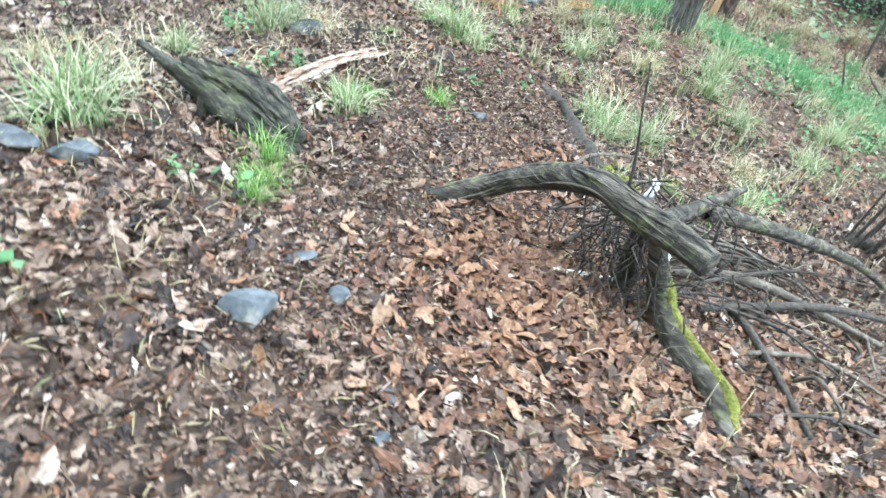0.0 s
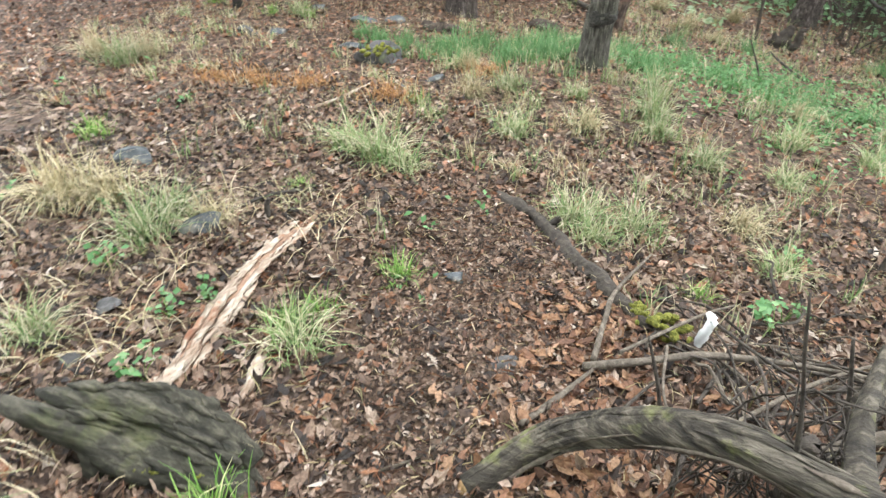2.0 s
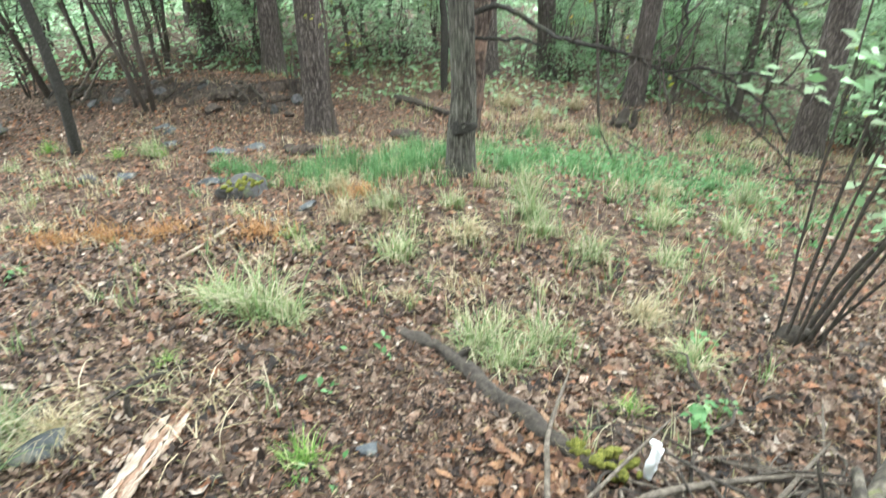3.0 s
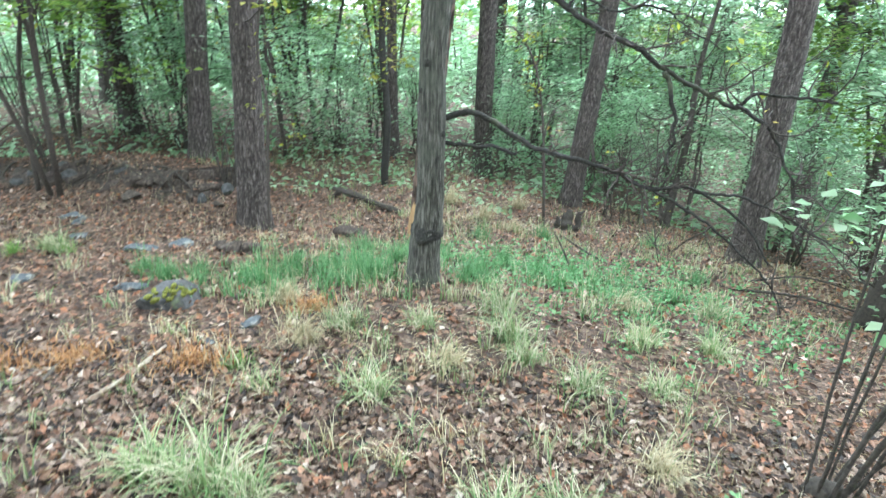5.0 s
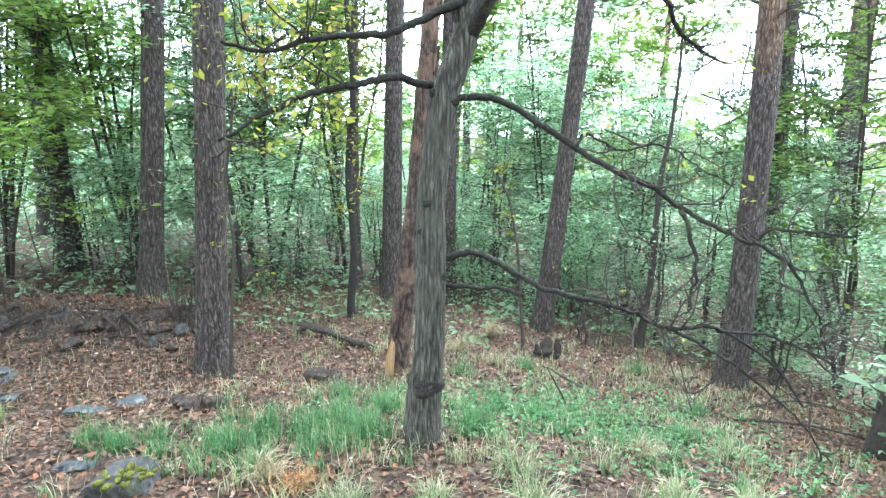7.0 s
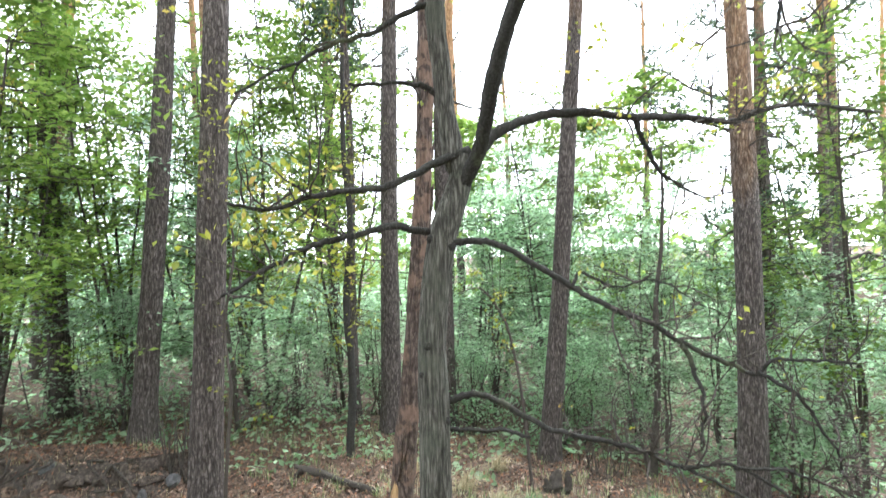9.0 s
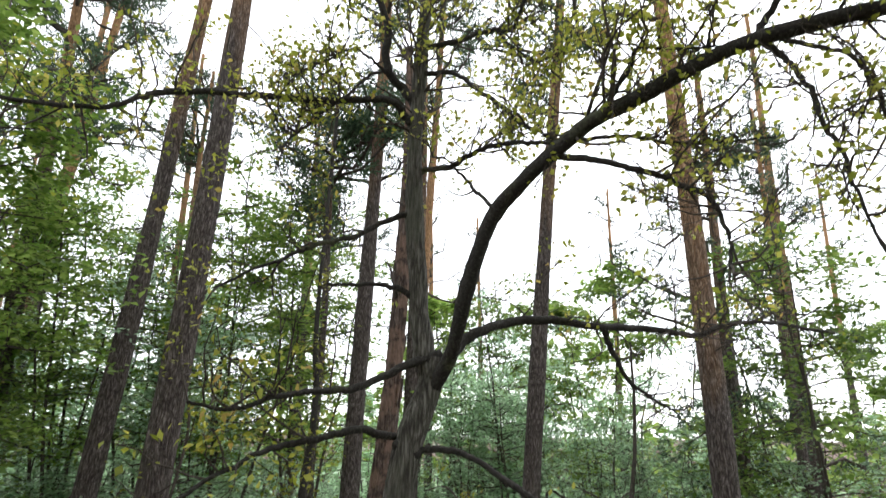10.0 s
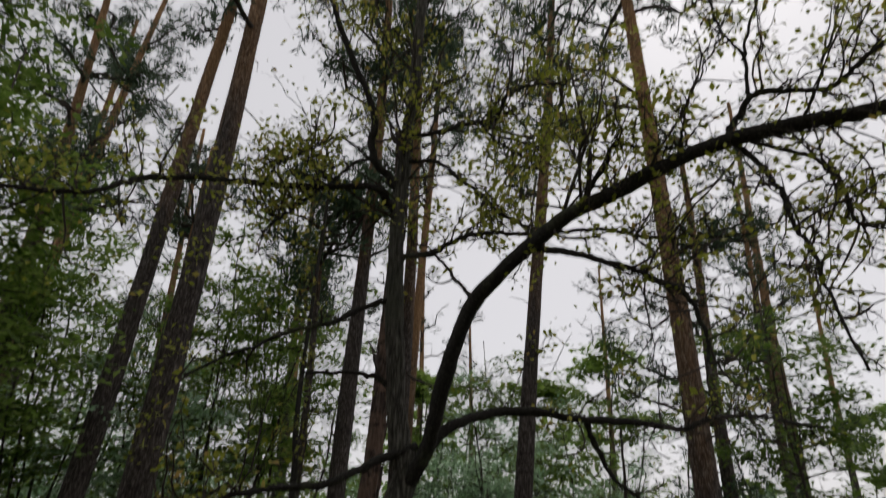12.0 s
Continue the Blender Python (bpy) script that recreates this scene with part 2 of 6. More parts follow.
M_FARLITTER = leaf_mat("pale_dead_leaves", [(0.0, (0.022, 0.015, 0.011)), (0.28, (0.075, 0.041, 0.027)), (0.52, (0.165, 0.09, 0.056)), (0.76, (0.255, 0.155, 0.1)), (0.9, (0.29, 0.12, 0.055)), (1.0, (0.52, 0.425, 0.35))], 0.12, 0.55, 0.05, 60.0)
M_GRASS = leaf_mat("green_grass", [(0.0, (0.07, 0.15, 0.03)), (0.5, (0.16, 0.29, 0.06)), (0.85, (0.30, 0.40, 0.12)), (1.0, (0.55, 0.5, 0.3))], 0.35, 0.5, 0.15)
M_MIXED = leaf_mat("mixed_grass", [(0.0, (0.10, 0.17, 0.06)), (0.4, (0.2, 0.28, 0.11)), (0.65, (0.36, 0.35, 0.2)), (1.0, (0.54, 0.48, 0.35))], 0.3, 0.55, 0.15)
M_STRAW = leaf_mat("straw_grass", [(0.0, (0.2, 0.21, 0.11)), (0.25, (0.33, 0.28, 0.15)), (0.7, (0.48, 0.4, 0.25)), (1.0, (0.6, 0.53, 0.38))], 0.25, 0.6, 0.1)
M_HERB = leaf_mat("lush_herbs", [(0.0, (0.05, 0.13, 0.035)), (0.5, (0.10, 0.225, 0.08)), (1.0, (0.2, 0.33, 0.15))], 0.35, 0.45, 0.1)
M_BRACKEN = leaf_mat("dry_bracken", [(0.0, (0.16, 0.075, 0.03)), (0.5, (0.34, 0.165, 0.06)), (1.0, (0.46, 0.29, 0.14))], 0.2, 0.7, 0.1)
M_BEECH = leaf_mat("fresh_green_leaves", [(0.0, (0.18, 0.31, 0.14)), (0.5, (0.35, 0.52, 0.31)), (1.0, (0.51, 0.66, 0.45))], 0.8, 0.35, 0.2, gloss=0.4)
M_DEEPLEAF = leaf_mat("deep_green_leaves", [(0.0, (0.085, 0.155, 0.026)), (0.5, (0.165, 0.265, 0.048)), (1.0, (0.28, 0.37, 0.09))], 0.64, 0.4, 0.2, gloss=0.3)
M_OAKLEAF = leaf_mat("young_oak_leaves", [(0.0, (0.17, 0.2, 0.025)), (0.5, (0.29, 0.32, 0.042)), (0.88, (0.43, 0.42, 0.09)), (1.0, (0.42, 0.29, 0.08))], 0.58, 0.4, 0.15)
M_NEEDLE = leaf_mat("pine_needles", [(0.0, (0.035, 0.065, 0.035)), (0.6, (0.07, 0.12, 0.065)), (1.0, (0.13, 0.19, 0.10))], 0.2, 0.5, 0.2)
M_SCRAP = rough_mat("white_bark_scrap", [(0.3, (0.6, 0.6, 0.6)), (0.6, (0.84, 0.84, 0.84))], 20.0, rough=0.6, bump=0.3)

# ---- mesh helpers ----


def built(name, verts, faces, material, smooth=True):
    """A mesh object from arrays of vertices and of faces that all have as many corners."""
    verts, faces = np.asarray(verts, float), np.asarray(faces, int)
    me = bpy.data.meshes.new(name)
    n, k = faces.shape
    me.vertices.add(len(verts))
    me.vertices.foreach_set("co", verts.ravel())
    me.loops.add(n * k)
    me.loops.foreach_set("vertex_index", faces.ravel())
    me.polygons.add(n)
    me.polygons.foreach_set("loop_start", np.arange(n) * k)
    me.polygons.foreach_set("use_smooth", np.full(n, smooth))
    me.update(calc_edges=True)
    me.validate()
    me.materials.append(material)
    return new(name, me)


def part(name, shape, material, parent, label=""):
    ob = built(name, *shape, material)
    ob.parent = parent
    if name in ("foliage", "sward", "branchwork", "needle_foliage", "twigwork", "root_tangle", "frond", "stemwork", "moss"):
        tagged(ob, kind="stuff")
    return tagged(ob, label) if label else ob


def thing(name, at, label, category, group="", kind=""):
    ob = new(name)
    ob.empty_display_size = 0.1
    ob.matrix_basis = pose(*at)
    return tagged(ob, label, category, group, kind)


def merge(shapes):
    vs, fs, n = [], [], 0
    for v, f in shapes:
        vs.append(np.asarray(v)), fs.append(np.asarray(f) + n)
        n += len(v)
    return np.concatenate(vs), np.concatenate(fs)


def curve(points, count):
    """A smooth line of count points through the given ones (Catmull-Rom)."""
    p = np.asarray(points, float)
    p = np.vstack([2 * p[0] - p[1], p, 2 * p[-1] - p[-2]])
    out = []
    for s in np.linspace(0, len(p) - 3 - 1e-6, count):
        i, u = int(s), s - int(s)
        a, b, c, d = p[i:i + 4]
        out.append(0.5 * (2 * b + (c - a) * u + (2 * a - 5 * b + 4 * c - d) * u * u + (3 * b - a - 3 * c + d) * u ** 3))
    return np.array(out)


def tube(line, radii, sides=8, rng=None, lumps=0.0, flat=1.0, furrows=0.0):
    """A closed tube of quads round a line; lumps: uneven girth; furrows: ridges along it."""
    line, n = np.asarray(line, float), len(line)
    radii = np.interp(np.linspace(0, 1, n), np.linspace(0, 1, len(radii)), radii)
    way = np.gradient(line, axis=0)
    way /= np.linalg.norm(way, axis=1)[:, None] + 1e-9
    ref = np.array([0, 0, 1.0]) if abs(way[:, 2]).mean() < 0.8 else np.array([0, 1.0, 0])
    u = np.cross(way, ref)
    u /= np.linalg.norm(u, axis=1)[:, None] + 1e-9
    w = np.cross(u, way)
    a = np.linspace(0, 2 * np.pi, sides, endpoint=False)
    r = np.repeat(radii[:, None], sides, 1)
    if rng is not None and (lumps or furrows):
        phase = rng.uniform(0, 6.3, 8)
        s = np.linspace(0, n, n)[:, None]
        r = r * (1 + lumps * (np.sin(2 * a + phase[0] + s * 0.35) * 0.5 + np.sin(3 * a + phase[1] - s * 0.22) * 0.35 + np.sin(s * 0.9 + phase[2] + a) * 0.3 + rng.normal(0, 0.25, (n, sides))))
        if furrows:
            r = r * (1 + furrows * np.sin(a * (sides // 4) + phase[3] + np.sin(s * 0.3 + a) * 1.5))
    v = line[:, None] + r[:, :, None] * (np.cos(a)[None, :, None] * u[:, None] * flat + np.sin(a)[None, :, None] * w[:, None])
    v = np.vstack([v.reshape(-1, 3), line[:1], line[-1:]])
    i, j = np.meshgrid(np.arange(n - 1), np.arange(sides), indexing="ij")
    k = (j + 1) % sides
    f = np.stack([i * sides + j, i * sides + k, (i + 1) * sides + k, (i + 1) * sides + j], -1).reshape(-1, 4)
    m, e = np.arange(0, sides - 1, 2), np.arange(sides)
    c0, c1 = n * sides, n * sides + 1
    cap0 = [[c0, (q + 2) % sides, q + 1, q] for q in m]
    cap1 = [[c1, (n - 1) * sides + q, (n - 1) * sides + q + 1, (n - 1) * sides + (q + 2) % sides] for q in m]
    return v, np.vstack([f, cap0, cap1])


def crooked(line, rng, amount):
    """The line with small kinks, its ends held."""
    n = len(line)
    k = np.cumsum(rng.normal(0, 1, (n, 3)), 0)
    s = np.linspace(0, 1, n)[:, None]
    k = k - k[0] - s * (k[-1] - k[0])
    return line + amount * k / math.sqrt(n)


def unit(v):
    return v / (np.linalg.norm(v, axis=-1, keepdims=True) + 1e-9)


def leaves(at, size, rng, flatness=0.5, width=0.55, droop=0.0):
    """Folded diamond leaves (two triangles each) at the given places."""
    n = len(at)
    d = rng.normal(0, 1, (n, 3))
    d[:, 2] = d[:, 2] * (1 - flatness) - droop
    d = unit(d)
    up = rng.normal(0, 1 - flatness, (n, 3)) + [0, 0, 1.0]
    s = unit(np.cross(d, up))
    nrm = np.cross(s, d)
    size = np.asarray(size) * rng.uniform(0.6, 1.25, n)
    L, Wd = size[:, None], (size * width * rng.uniform(0.8, 1.15, n))[:, None]
    base, tip = at, at + d * L
    mid = at + d * L * 0.5
    a, b = mid + s * Wd * 0.5 + nrm * L * 0.1, mid - s * Wd * 0.5 + nrm * L * 0.1
    v = np.stack([base, a, tip, b], 1).reshape(-1, 3)
    o = np.arange(n)[:, None] * 4
    return v, np.vstack([o + [0, 1, 2], o + [0, 2, 3]])


def oak_leaves(at, size, rng, tilt=0.5):
    """Lobed, curled dead leaves lying about: a fan of ten triangles each."""
    n = len(at)
    a = np.array([0, .5, .95, 1.5, 2.3, 3.14, 3.98, 4.78, 5.33, 5.78])
    rad = np.array([1, .62, .75, .5, .62, .9, .62, .5, .75, .62])
    ox, oy = np.cos(a) * rad, np.sin(a) * rad * 0.72
    k = len(a)
    th = rng.uniform(0, 6.3, n)
    nx = unit(np.stack([rng.normal(0, tilt, n), rng.normal(0, tilt, n), np.ones(n)], 1))
    e = unit(np.cross(nx, np.stack([-np.sin(th), np.cos(th), np.zeros(n)], 1)))
    f = np.cross(nx, e)
    size = np.asarray(size) * rng.uniform(0.55, 1.2, n) * 0.5
    jx = ox * rng.uniform(0.8, 1.15, (n, k))
    jy = oy * rng.uniform(0.7, 1.15, (n, k))
    curl = rng.uniform(-0.35, 0.6, n)[:, None] * jy ** 2 * 1.6 + rng.uniform(-0.3, 0.4, n)[:, None] * jx ** 2 + rng.normal(0, 0.06, (n, k))
    v = at[:, None] + size[:, None, None] * (jx[..., None] * e[:, None] + jy[..., None] * f[:, None] + curl[..., None] * nx[:, None])
    v = np.concatenate([v, at[:, None]], 1).reshape(-1, 3)
    o = (np.arange(n) * (k + 1))[:, None, None]
    q = np.arange(k)
    t = np.stack([np.full(k, k), q, (q + 1) % k], 1)[None]
    return v, (o + t).reshape(-1, 3)


def blades(at, length, rng, spread=0.6, width=0.004, lean=None, segs=4, rise=1.0):
    """Grass blades that rise and arch over: strips of quads, a point at the tip."""
    n = len(at)
    th = rng.uniform(0, 6.3, n)
    out = np.stack([np.cos(th), np.sin(th), np.zeros(n)], 1)
    if lean is not None:
        out = unit(out + lean)
    sp = rng.uniform(0.15, 1, n)[:, None] * spread
    length = (np.asarray(length) * rng.uniform(0.5, 1.15, n))[:, None]
    side = np.stack([-out[:, 1], out[:, 0], np.zeros(n)], 1)
    rows, p = [], at.copy()
    for s in range(segs + 1):
        u = s / segs
        w = width * (1 - u * 0.92) * rng.uniform(0.8, 1.2, n)[:, None]
        rows += [p - side * w, p + side * w]
        bend = sp * (0.35 + 1.7 * u)
        d = unit(out * bend + np.array([0, 0, 1.0]) * np.maximum(rise - bend * 0.75 * u * 1.6, -0.6))
        p = p + d * length / segs
    v = np.stack(rows, 1).reshape(-1, 3)
    o = (np.arange(n) * 2 * (segs + 1))[:, None, None]
    q = np.arange(segs)[:, None] * 2
    return v, (o + (q + np.array([[0, 1, 3, 2]]))[None]).reshape(-1, 4)


def branchlets(line, radius, rng, count, length, depth, droop=0.0, rise=0.25, start_at=0.25, sides=3, short=4):
    """Crooked side twigs of a limb, with twigs of their own. Returns (tubes, tips)."""
    tubes, tips = [], []
    line = np.asarray(line)
    way = unit(np.gradient(line, axis=0))
    for _ in range(count):
        s = rng.uniform(start_at, 1.0)
        i = min(int(s * (len(line) - 1)), len(line) - 1)
        d = unit(way[i] * rng.uniform(0.2, 0.9) + rng.normal(0, 0.75, 3) + [0, 0, rise - droop])
        L = length * rng.uniform(0.45, 1.15) * (1.15 - 0.5 * s)
        k = 6 if depth > 1 else short
        pts, p = [line[i]], line[i].copy()
        for _q in range(k):
            d = unit(d + rng.normal(0, 0.28, 3) + [0, 0, 0.06 - droop * 0.1])
            p = p + d * L / k
            pts.append(p)
        r0 = radius * rng.uniform(0.35, 0.55)
        tubes.append(tube(pts, [r0, r0 * 0.35], sides if depth < 2 else max(sides, 4)))
        tips += [pts[-1], pts[-2], pts[k // 2]] if depth == 1 else [pts[-1]]
        if depth > 1:
            t2, p2 = branchlets(pts, r0, rng, rng.integers(3, 6), L * 0.55, depth - 1, droop, rise, 0.2, sides, short)
            tubes += t2
            tips += p2
    return tubes, tips


def cushions(points, size, rng, n=26):
    """Moss: a few low, uneven lumps scattered along a line."""
    line = curve(points, 30)
    lumps = []
    for _ in range(n):
        c = line[rng.integers(3, 27)] + rng.normal(0, size * 0.42, 3) * [1, 1, 0.35]
        r = size * rng.uniform(0.18, 0.42)
        d = rng.normal(0, 1, 3) * [1, 1, 0.2]
        d = d / np.linalg.norm(d) * r
        lumps.append(tube(curve([c - d, c - d * 0.4, c + d * 0.5, c + d], 7), [r * 0.12, r * 0.55, r * 0.6, r * 0.12], 8, rng, 0.22))
    return merge(lumps)


def spray(tips, rng, per, size, spread, **kw):
    at = np.repeat(np.asarray(tips), per, 0)
    return leaves(at + rng.normal(0, spread, at.shape), size, rng, **kw)


# ---- ground ----


def height(x, y):
    """The lie of the land: falling away ahead and to the east, with a mound at the oak."""
    x, y = np.asarray(x, float), np.asarray(y, float)
    z = -0.0208 - 0.014 * x - 0.247 * y - 0.0081 * x * x - 0.0125 * x * y + 0.0066 * y * y
    for bx, by, h, s in ((-1.9, 5.8, 0.2, 0.9), (-3.9, 8.4, -0.17, 1.0), (0.3, 4.1, -0.1, 0.8), (-2.6, 12.2, 0.15, 1.2), (-1.5, 13.3, -0.15, 0.9), (1.9, 8.9, 0.1, 1.0), (-6.3, 9.4, 0.18, 0.8)):
        z = z + h * np.exp(-((x - bx) ** 2 + (y - by) ** 2) / (2 * s * s))
    ease = lambda q: np.clip(q, 0, 1) ** 2 * (3 - 2 * np.clip(q, 0, 1))
    foot = 8.45 + 0.22 * np.clip(x + 6.2, 0, 2)
    z = z + 0.2 * ease((y - foot) / 0.4) * (1 - ease((y - foot - 0.7) / 1.7)) * ease((x + 11) / 1.5) * ease((-4.75 - x) / 0.5)
    r = np.hypot(x + 2, y - 5)
    w = np.clip((r - 9) / 12, 0, 1)
    w = w * w * (3 - 2 * w)
    far = -1.9 - 0.05 * np.clip(x + 2, -12, 12) - 0.02 * np.clip(y - 5, -12, 12)
    bumps = 0.012 * (np.sin(x * 5.1 + np.sin(y * 3.7)) + np.sin(y * 6.3 + x * 2.2)) + 0.03 * np.sin(x * 1.3 + 2) * np.sin(y * 1.1 + 1)
    return z * (1 - w) + far * w + bumps


def trail(x, y):
    """How far a place lies from the trodden line, in metres."""
    cx = np.interp(y, [-2, 0, 1.0, 1.9, 2.8, 4.0], [0.1, -0.35, -0.85, -1.3, -1.6, -2.2])
    return np.abs(np.asarray(x) - cx) + np.clip(np.asarray(y) - 3.0, 0, 9)


axis = np.concatenate([-np.geomspace(14, 420, 22)[::-1], np.arange(-13.5, 13.6, 0.25), np.geomspace(14, 420, 22)])
gx, gy = np.meshgrid(axis - 2, axis + 5, indexing="ij")
na = len(axis)
gi, gj = np.meshgrid(np.arange(na - 1), np.arange(na - 1), indexing="ij")
gf = np.stack([gi * na + gj, (gi + 1) * na + gj, (gi + 1) * na + gj + 1, gi * na + gj + 1], -1).reshape(-1, 4)
ground = built("ground", np.stack([gx, gy, height(gx, gy)], -1).reshape(-1, 3), gf, M_GROUND)
tagged(ground, "brown forest floor of soil and fallen leaves", "ground", kind="structure")


def g(x, y):
    return float(height(x, y))


def on(points, lift):
    """Places (x, y) or (x, y, lift) set on the ground, raised by lift."""
    return np.array([(p[0], p[1], g(p[0], p[1]) + (p[2] if len(p) > 2 else lift)) for p in points])

# ---- trees ----


def pine(at, tall, girth, lean, seed, crown_from, label="tall pine with furrowed grey-brown bark turning orange above", curve_x=0.0, needles=420, bark=None, rings=90, sides=28):
    rng = np.random.default_rng(seed)
    ob = thing("pine_tree", at, label, "tree", "pines of the wood")
    t = np.linspace(0, 1, rings)
    line = np.stack([lean[0] * tall * t + curve_x * np.sin(t * 3.14), lean[1] * tall * t, tall * t - 0.15], 1)
    line[:, 0] += 0.03 * np.sin(t * 9 + seed)
    flare = girth * 0.5 * (1 - 0.72 * t) * (1 + 0.55 * np.exp(-t * tall / 0.3))
    part("trunk", tube(line, flare, sides, rng, 0.035, furrows=0.03), bark or M_PINE, ob)
    tubes, tips = [], []
    for i in range(20):
        h = rng.uniform(crown_from, tall - 0.3)
        a = rng.uniform(0, 6.3)
        L = rng.uniform(1.2, 2.8) * (1.1 - 0.6 * (h - crown_from) / (tall - crown_from + 0.1))
        c = np.array([np.interp(h, line[:, 2], line[:, 0]), np.interp(h, line[:, 2], line[:, 1]), h])
        d = np.array([np.cos(a), np.sin(a), rng.uniform(-0.1, 0.5)])
        pts = [c + d * L * u + [0, 0, 0.25 * L * u * u] + rng.normal(0, 0.06 * L, 3) * (u > 0) for u in np.linspace(0, 1, 6)]
        tubes.append(tube(pts, [0.045, 0.012], 4))
        t2, p2 = branchlets(pts, 0.03, rng, 9, L * 0.4, 1, rise=0.3)
        tubes += t2
        tips += p2
    for i in range(9):
        h = rng.uniform(1.8, crown_from)
        a = rng.uniform(0, 6.3)
        c = np.array([np.interp(h, line[:, 2], line[:, 0]), np.interp(h, line[:, 2], line[:, 1]), h])
        d = np.array([np.cos(a), np.sin(a), rng.uniform(-0.3, 0.3)])
        tubes.append(tube([c + d * u + rng.normal(0, 0.03, 3) for u in np.linspace(0, rng.uniform(0.3, 0.9), 4)], [0.012, 0.004], 3))
    part("branchwork", merge(tubes), M_TWIG, ob)
    tips = np.asarray(tips)
    at_ = tips[rng.integers(0, len(tips), needles)] + rng.normal(0, 0.15, (needles, 3))
    at_ = np.repeat(at_, 12, 0) + rng.normal(0, 0.04, (needles * 12, 3))
    part("needle_foliage", leaves(at_, 0.18, rng, 0.1, 0.17), M_NEEDLE, ob)
    return ob


def beech(seed, tall, stems, reach, count, name="beech_sapling", label="young beech with layered fresh green leaves", size=0.075, low=0.25, leaf=None):
    """A young broad-leaved tree: stems, level side branches and leaves lying in layers."""
    rng = np.random.default_rng(seed)
    ob = thing(name, (0, 0, 0), label, "tree", "undergrowth of the wood")
    wood, tips = [], []
    for s in range(stems):
        a = rng.uniform(0, 6.3)
        out = np.array([np.cos(a), np.sin(a), 0]) * rng.uniform(0.05, 0.22)
        p, pts = out * 0.3 + [0, 0, -0.1], []
        h = tall * rng.uniform(0.7, 1.0)
        for u in np.linspace(0, 1, 9):
            pts.append(p + out * h * u + [0, 0, h * u] + rng.normal(0, 0.04, 3) * (u > 0))
        pts = np.array(pts)
        r = 0.01 + (0.006 if stems < 3 else 0.004) * tall * rng.uniform(0.6, 1)
        wood.append(tube(pts, [r, r * 0.25], 6, rng, 0.05))
        for b in range(int(11 * tall / 4 / max(1, stems * 0.5)) + 4):
            u = rng.uniform(low, 1)
            i = min(int(u * 8), 7)
            c = pts[i] + (pts[i + 1] - pts[i]) * (u * 8 - i)
            a = rng.uniform(0, 6.3)
            L = reach * rng.uniform(0.5, 1) * (1.15 - 0.65 * u)
            d = np.array([np.cos(a), np.sin(a), rng.uniform(0.05, 0.5)])
            q = [c + d * L * w + [0, 0, -0.22 * L * w * w] + rng.normal(0, 0.04 * L, 3) * (w > 0) for w in np.linspace(0, 1, 6)]
            wood.append(tube(q, [r * 0.4, 0.003], 3))
            t2, p2 = branchlets(q, r * 0.35, rng, 3, L * 0.5, 1, droop=0.0, rise=0.0, short=2)
            wood += t2
            tips += p2 + q[2:] + [0.5 * (q[k] + q[k + 1]) for k in range(1, 5)]
    part("stemwork", merge(wood), M_TWIG, ob)
    tips = np.asarray(tips)
    at_ = tips[rng.integers(0, len(tips), count)] + rng.normal(0, 1, (count, 3)) * [0.14, 0.14, 0.05]
    part("foliage", leaves(at_, size, rng, 0.72, 0.62, 0.1), leaf or M_BEECH, ob)
    return ob


def placed(ob, x, y, turn, scale, first):
    m = pose(x, y, g(x, y) - 0.02, 0, 0, turn)
    if first:
        ob.matrix_basis = m
    else:
        ob = copy_thing(ob, m)
    ob.scale = (scale,) * 3
    return ob


# the pines that stand round the oak
for x, y, tall, girth, lean, seed, crown, bow in (
    (-4.29, 8.3, 17.0, 0.35, (0.038, 0.0), 11, 9.0, 0.0), (-6.04, 10.5, 18.0, 0.34, (0.079, 0.0), 12, 8.0, 0.0),
    (1.86, 8.9, 17.0, 0.34, (-0.034, 0.0), 13, 8.5, 0.25), (-0.1, 11.4, 17.5, 0.32, (0.086, 0.0), 14, 9.0, 0.1),
    (-2.62, 12.0, 18.0, 0.34, (0.012, 0.0), 15, 10.0, 0.12), (-1.6, 13.2, 17.0, 0.36, (0.003, 0.0), 16, 11.0, 0.0),
    (-11.1, 16.0, 19.0, 0.38, (0.105, 0.0), 17, 9.5, 0.0), (-12.9, 20.0, 20.0, 0.45, (0.03, 0.0), 18, 10.0, 0.0),
    (4.45, 13.0, 13.0, 0.36, (0.0, 0.0), 19, 3.0, 0.0), (-1.55, 18.0, 20.0, 0.36, (0.039, 0.0), 20, 12.0, 0.0),
    (-8.4, 12.5, 15.0, 0.38, (-0.02, 0.0), 21, 7.5, 0.0), (-3.25, 12.5, 9.5, 0.2, (0.0, 0.0), 22, 6.5, 0.0), (-7.6, 17.5, 13.0, 0.3, (0.0, 0.0), 23, 4.5, 0.0), (-4.6, 18.5, 14.0, 0.3, (0.0, 0.0), 24, 5.5, 0.0), (6.6, 14.5, 13.0, 0.3, (0.0, 0.0), 25, 4.0, 0.0)):
    pine((x, y, g(x, y)), tall, girth, lean, seed, crown, curve_x=bow, bark=M_PINE_RED if seed in (13, 17, 20) else M_PINE, needles=480 if crown < 6 else 620)

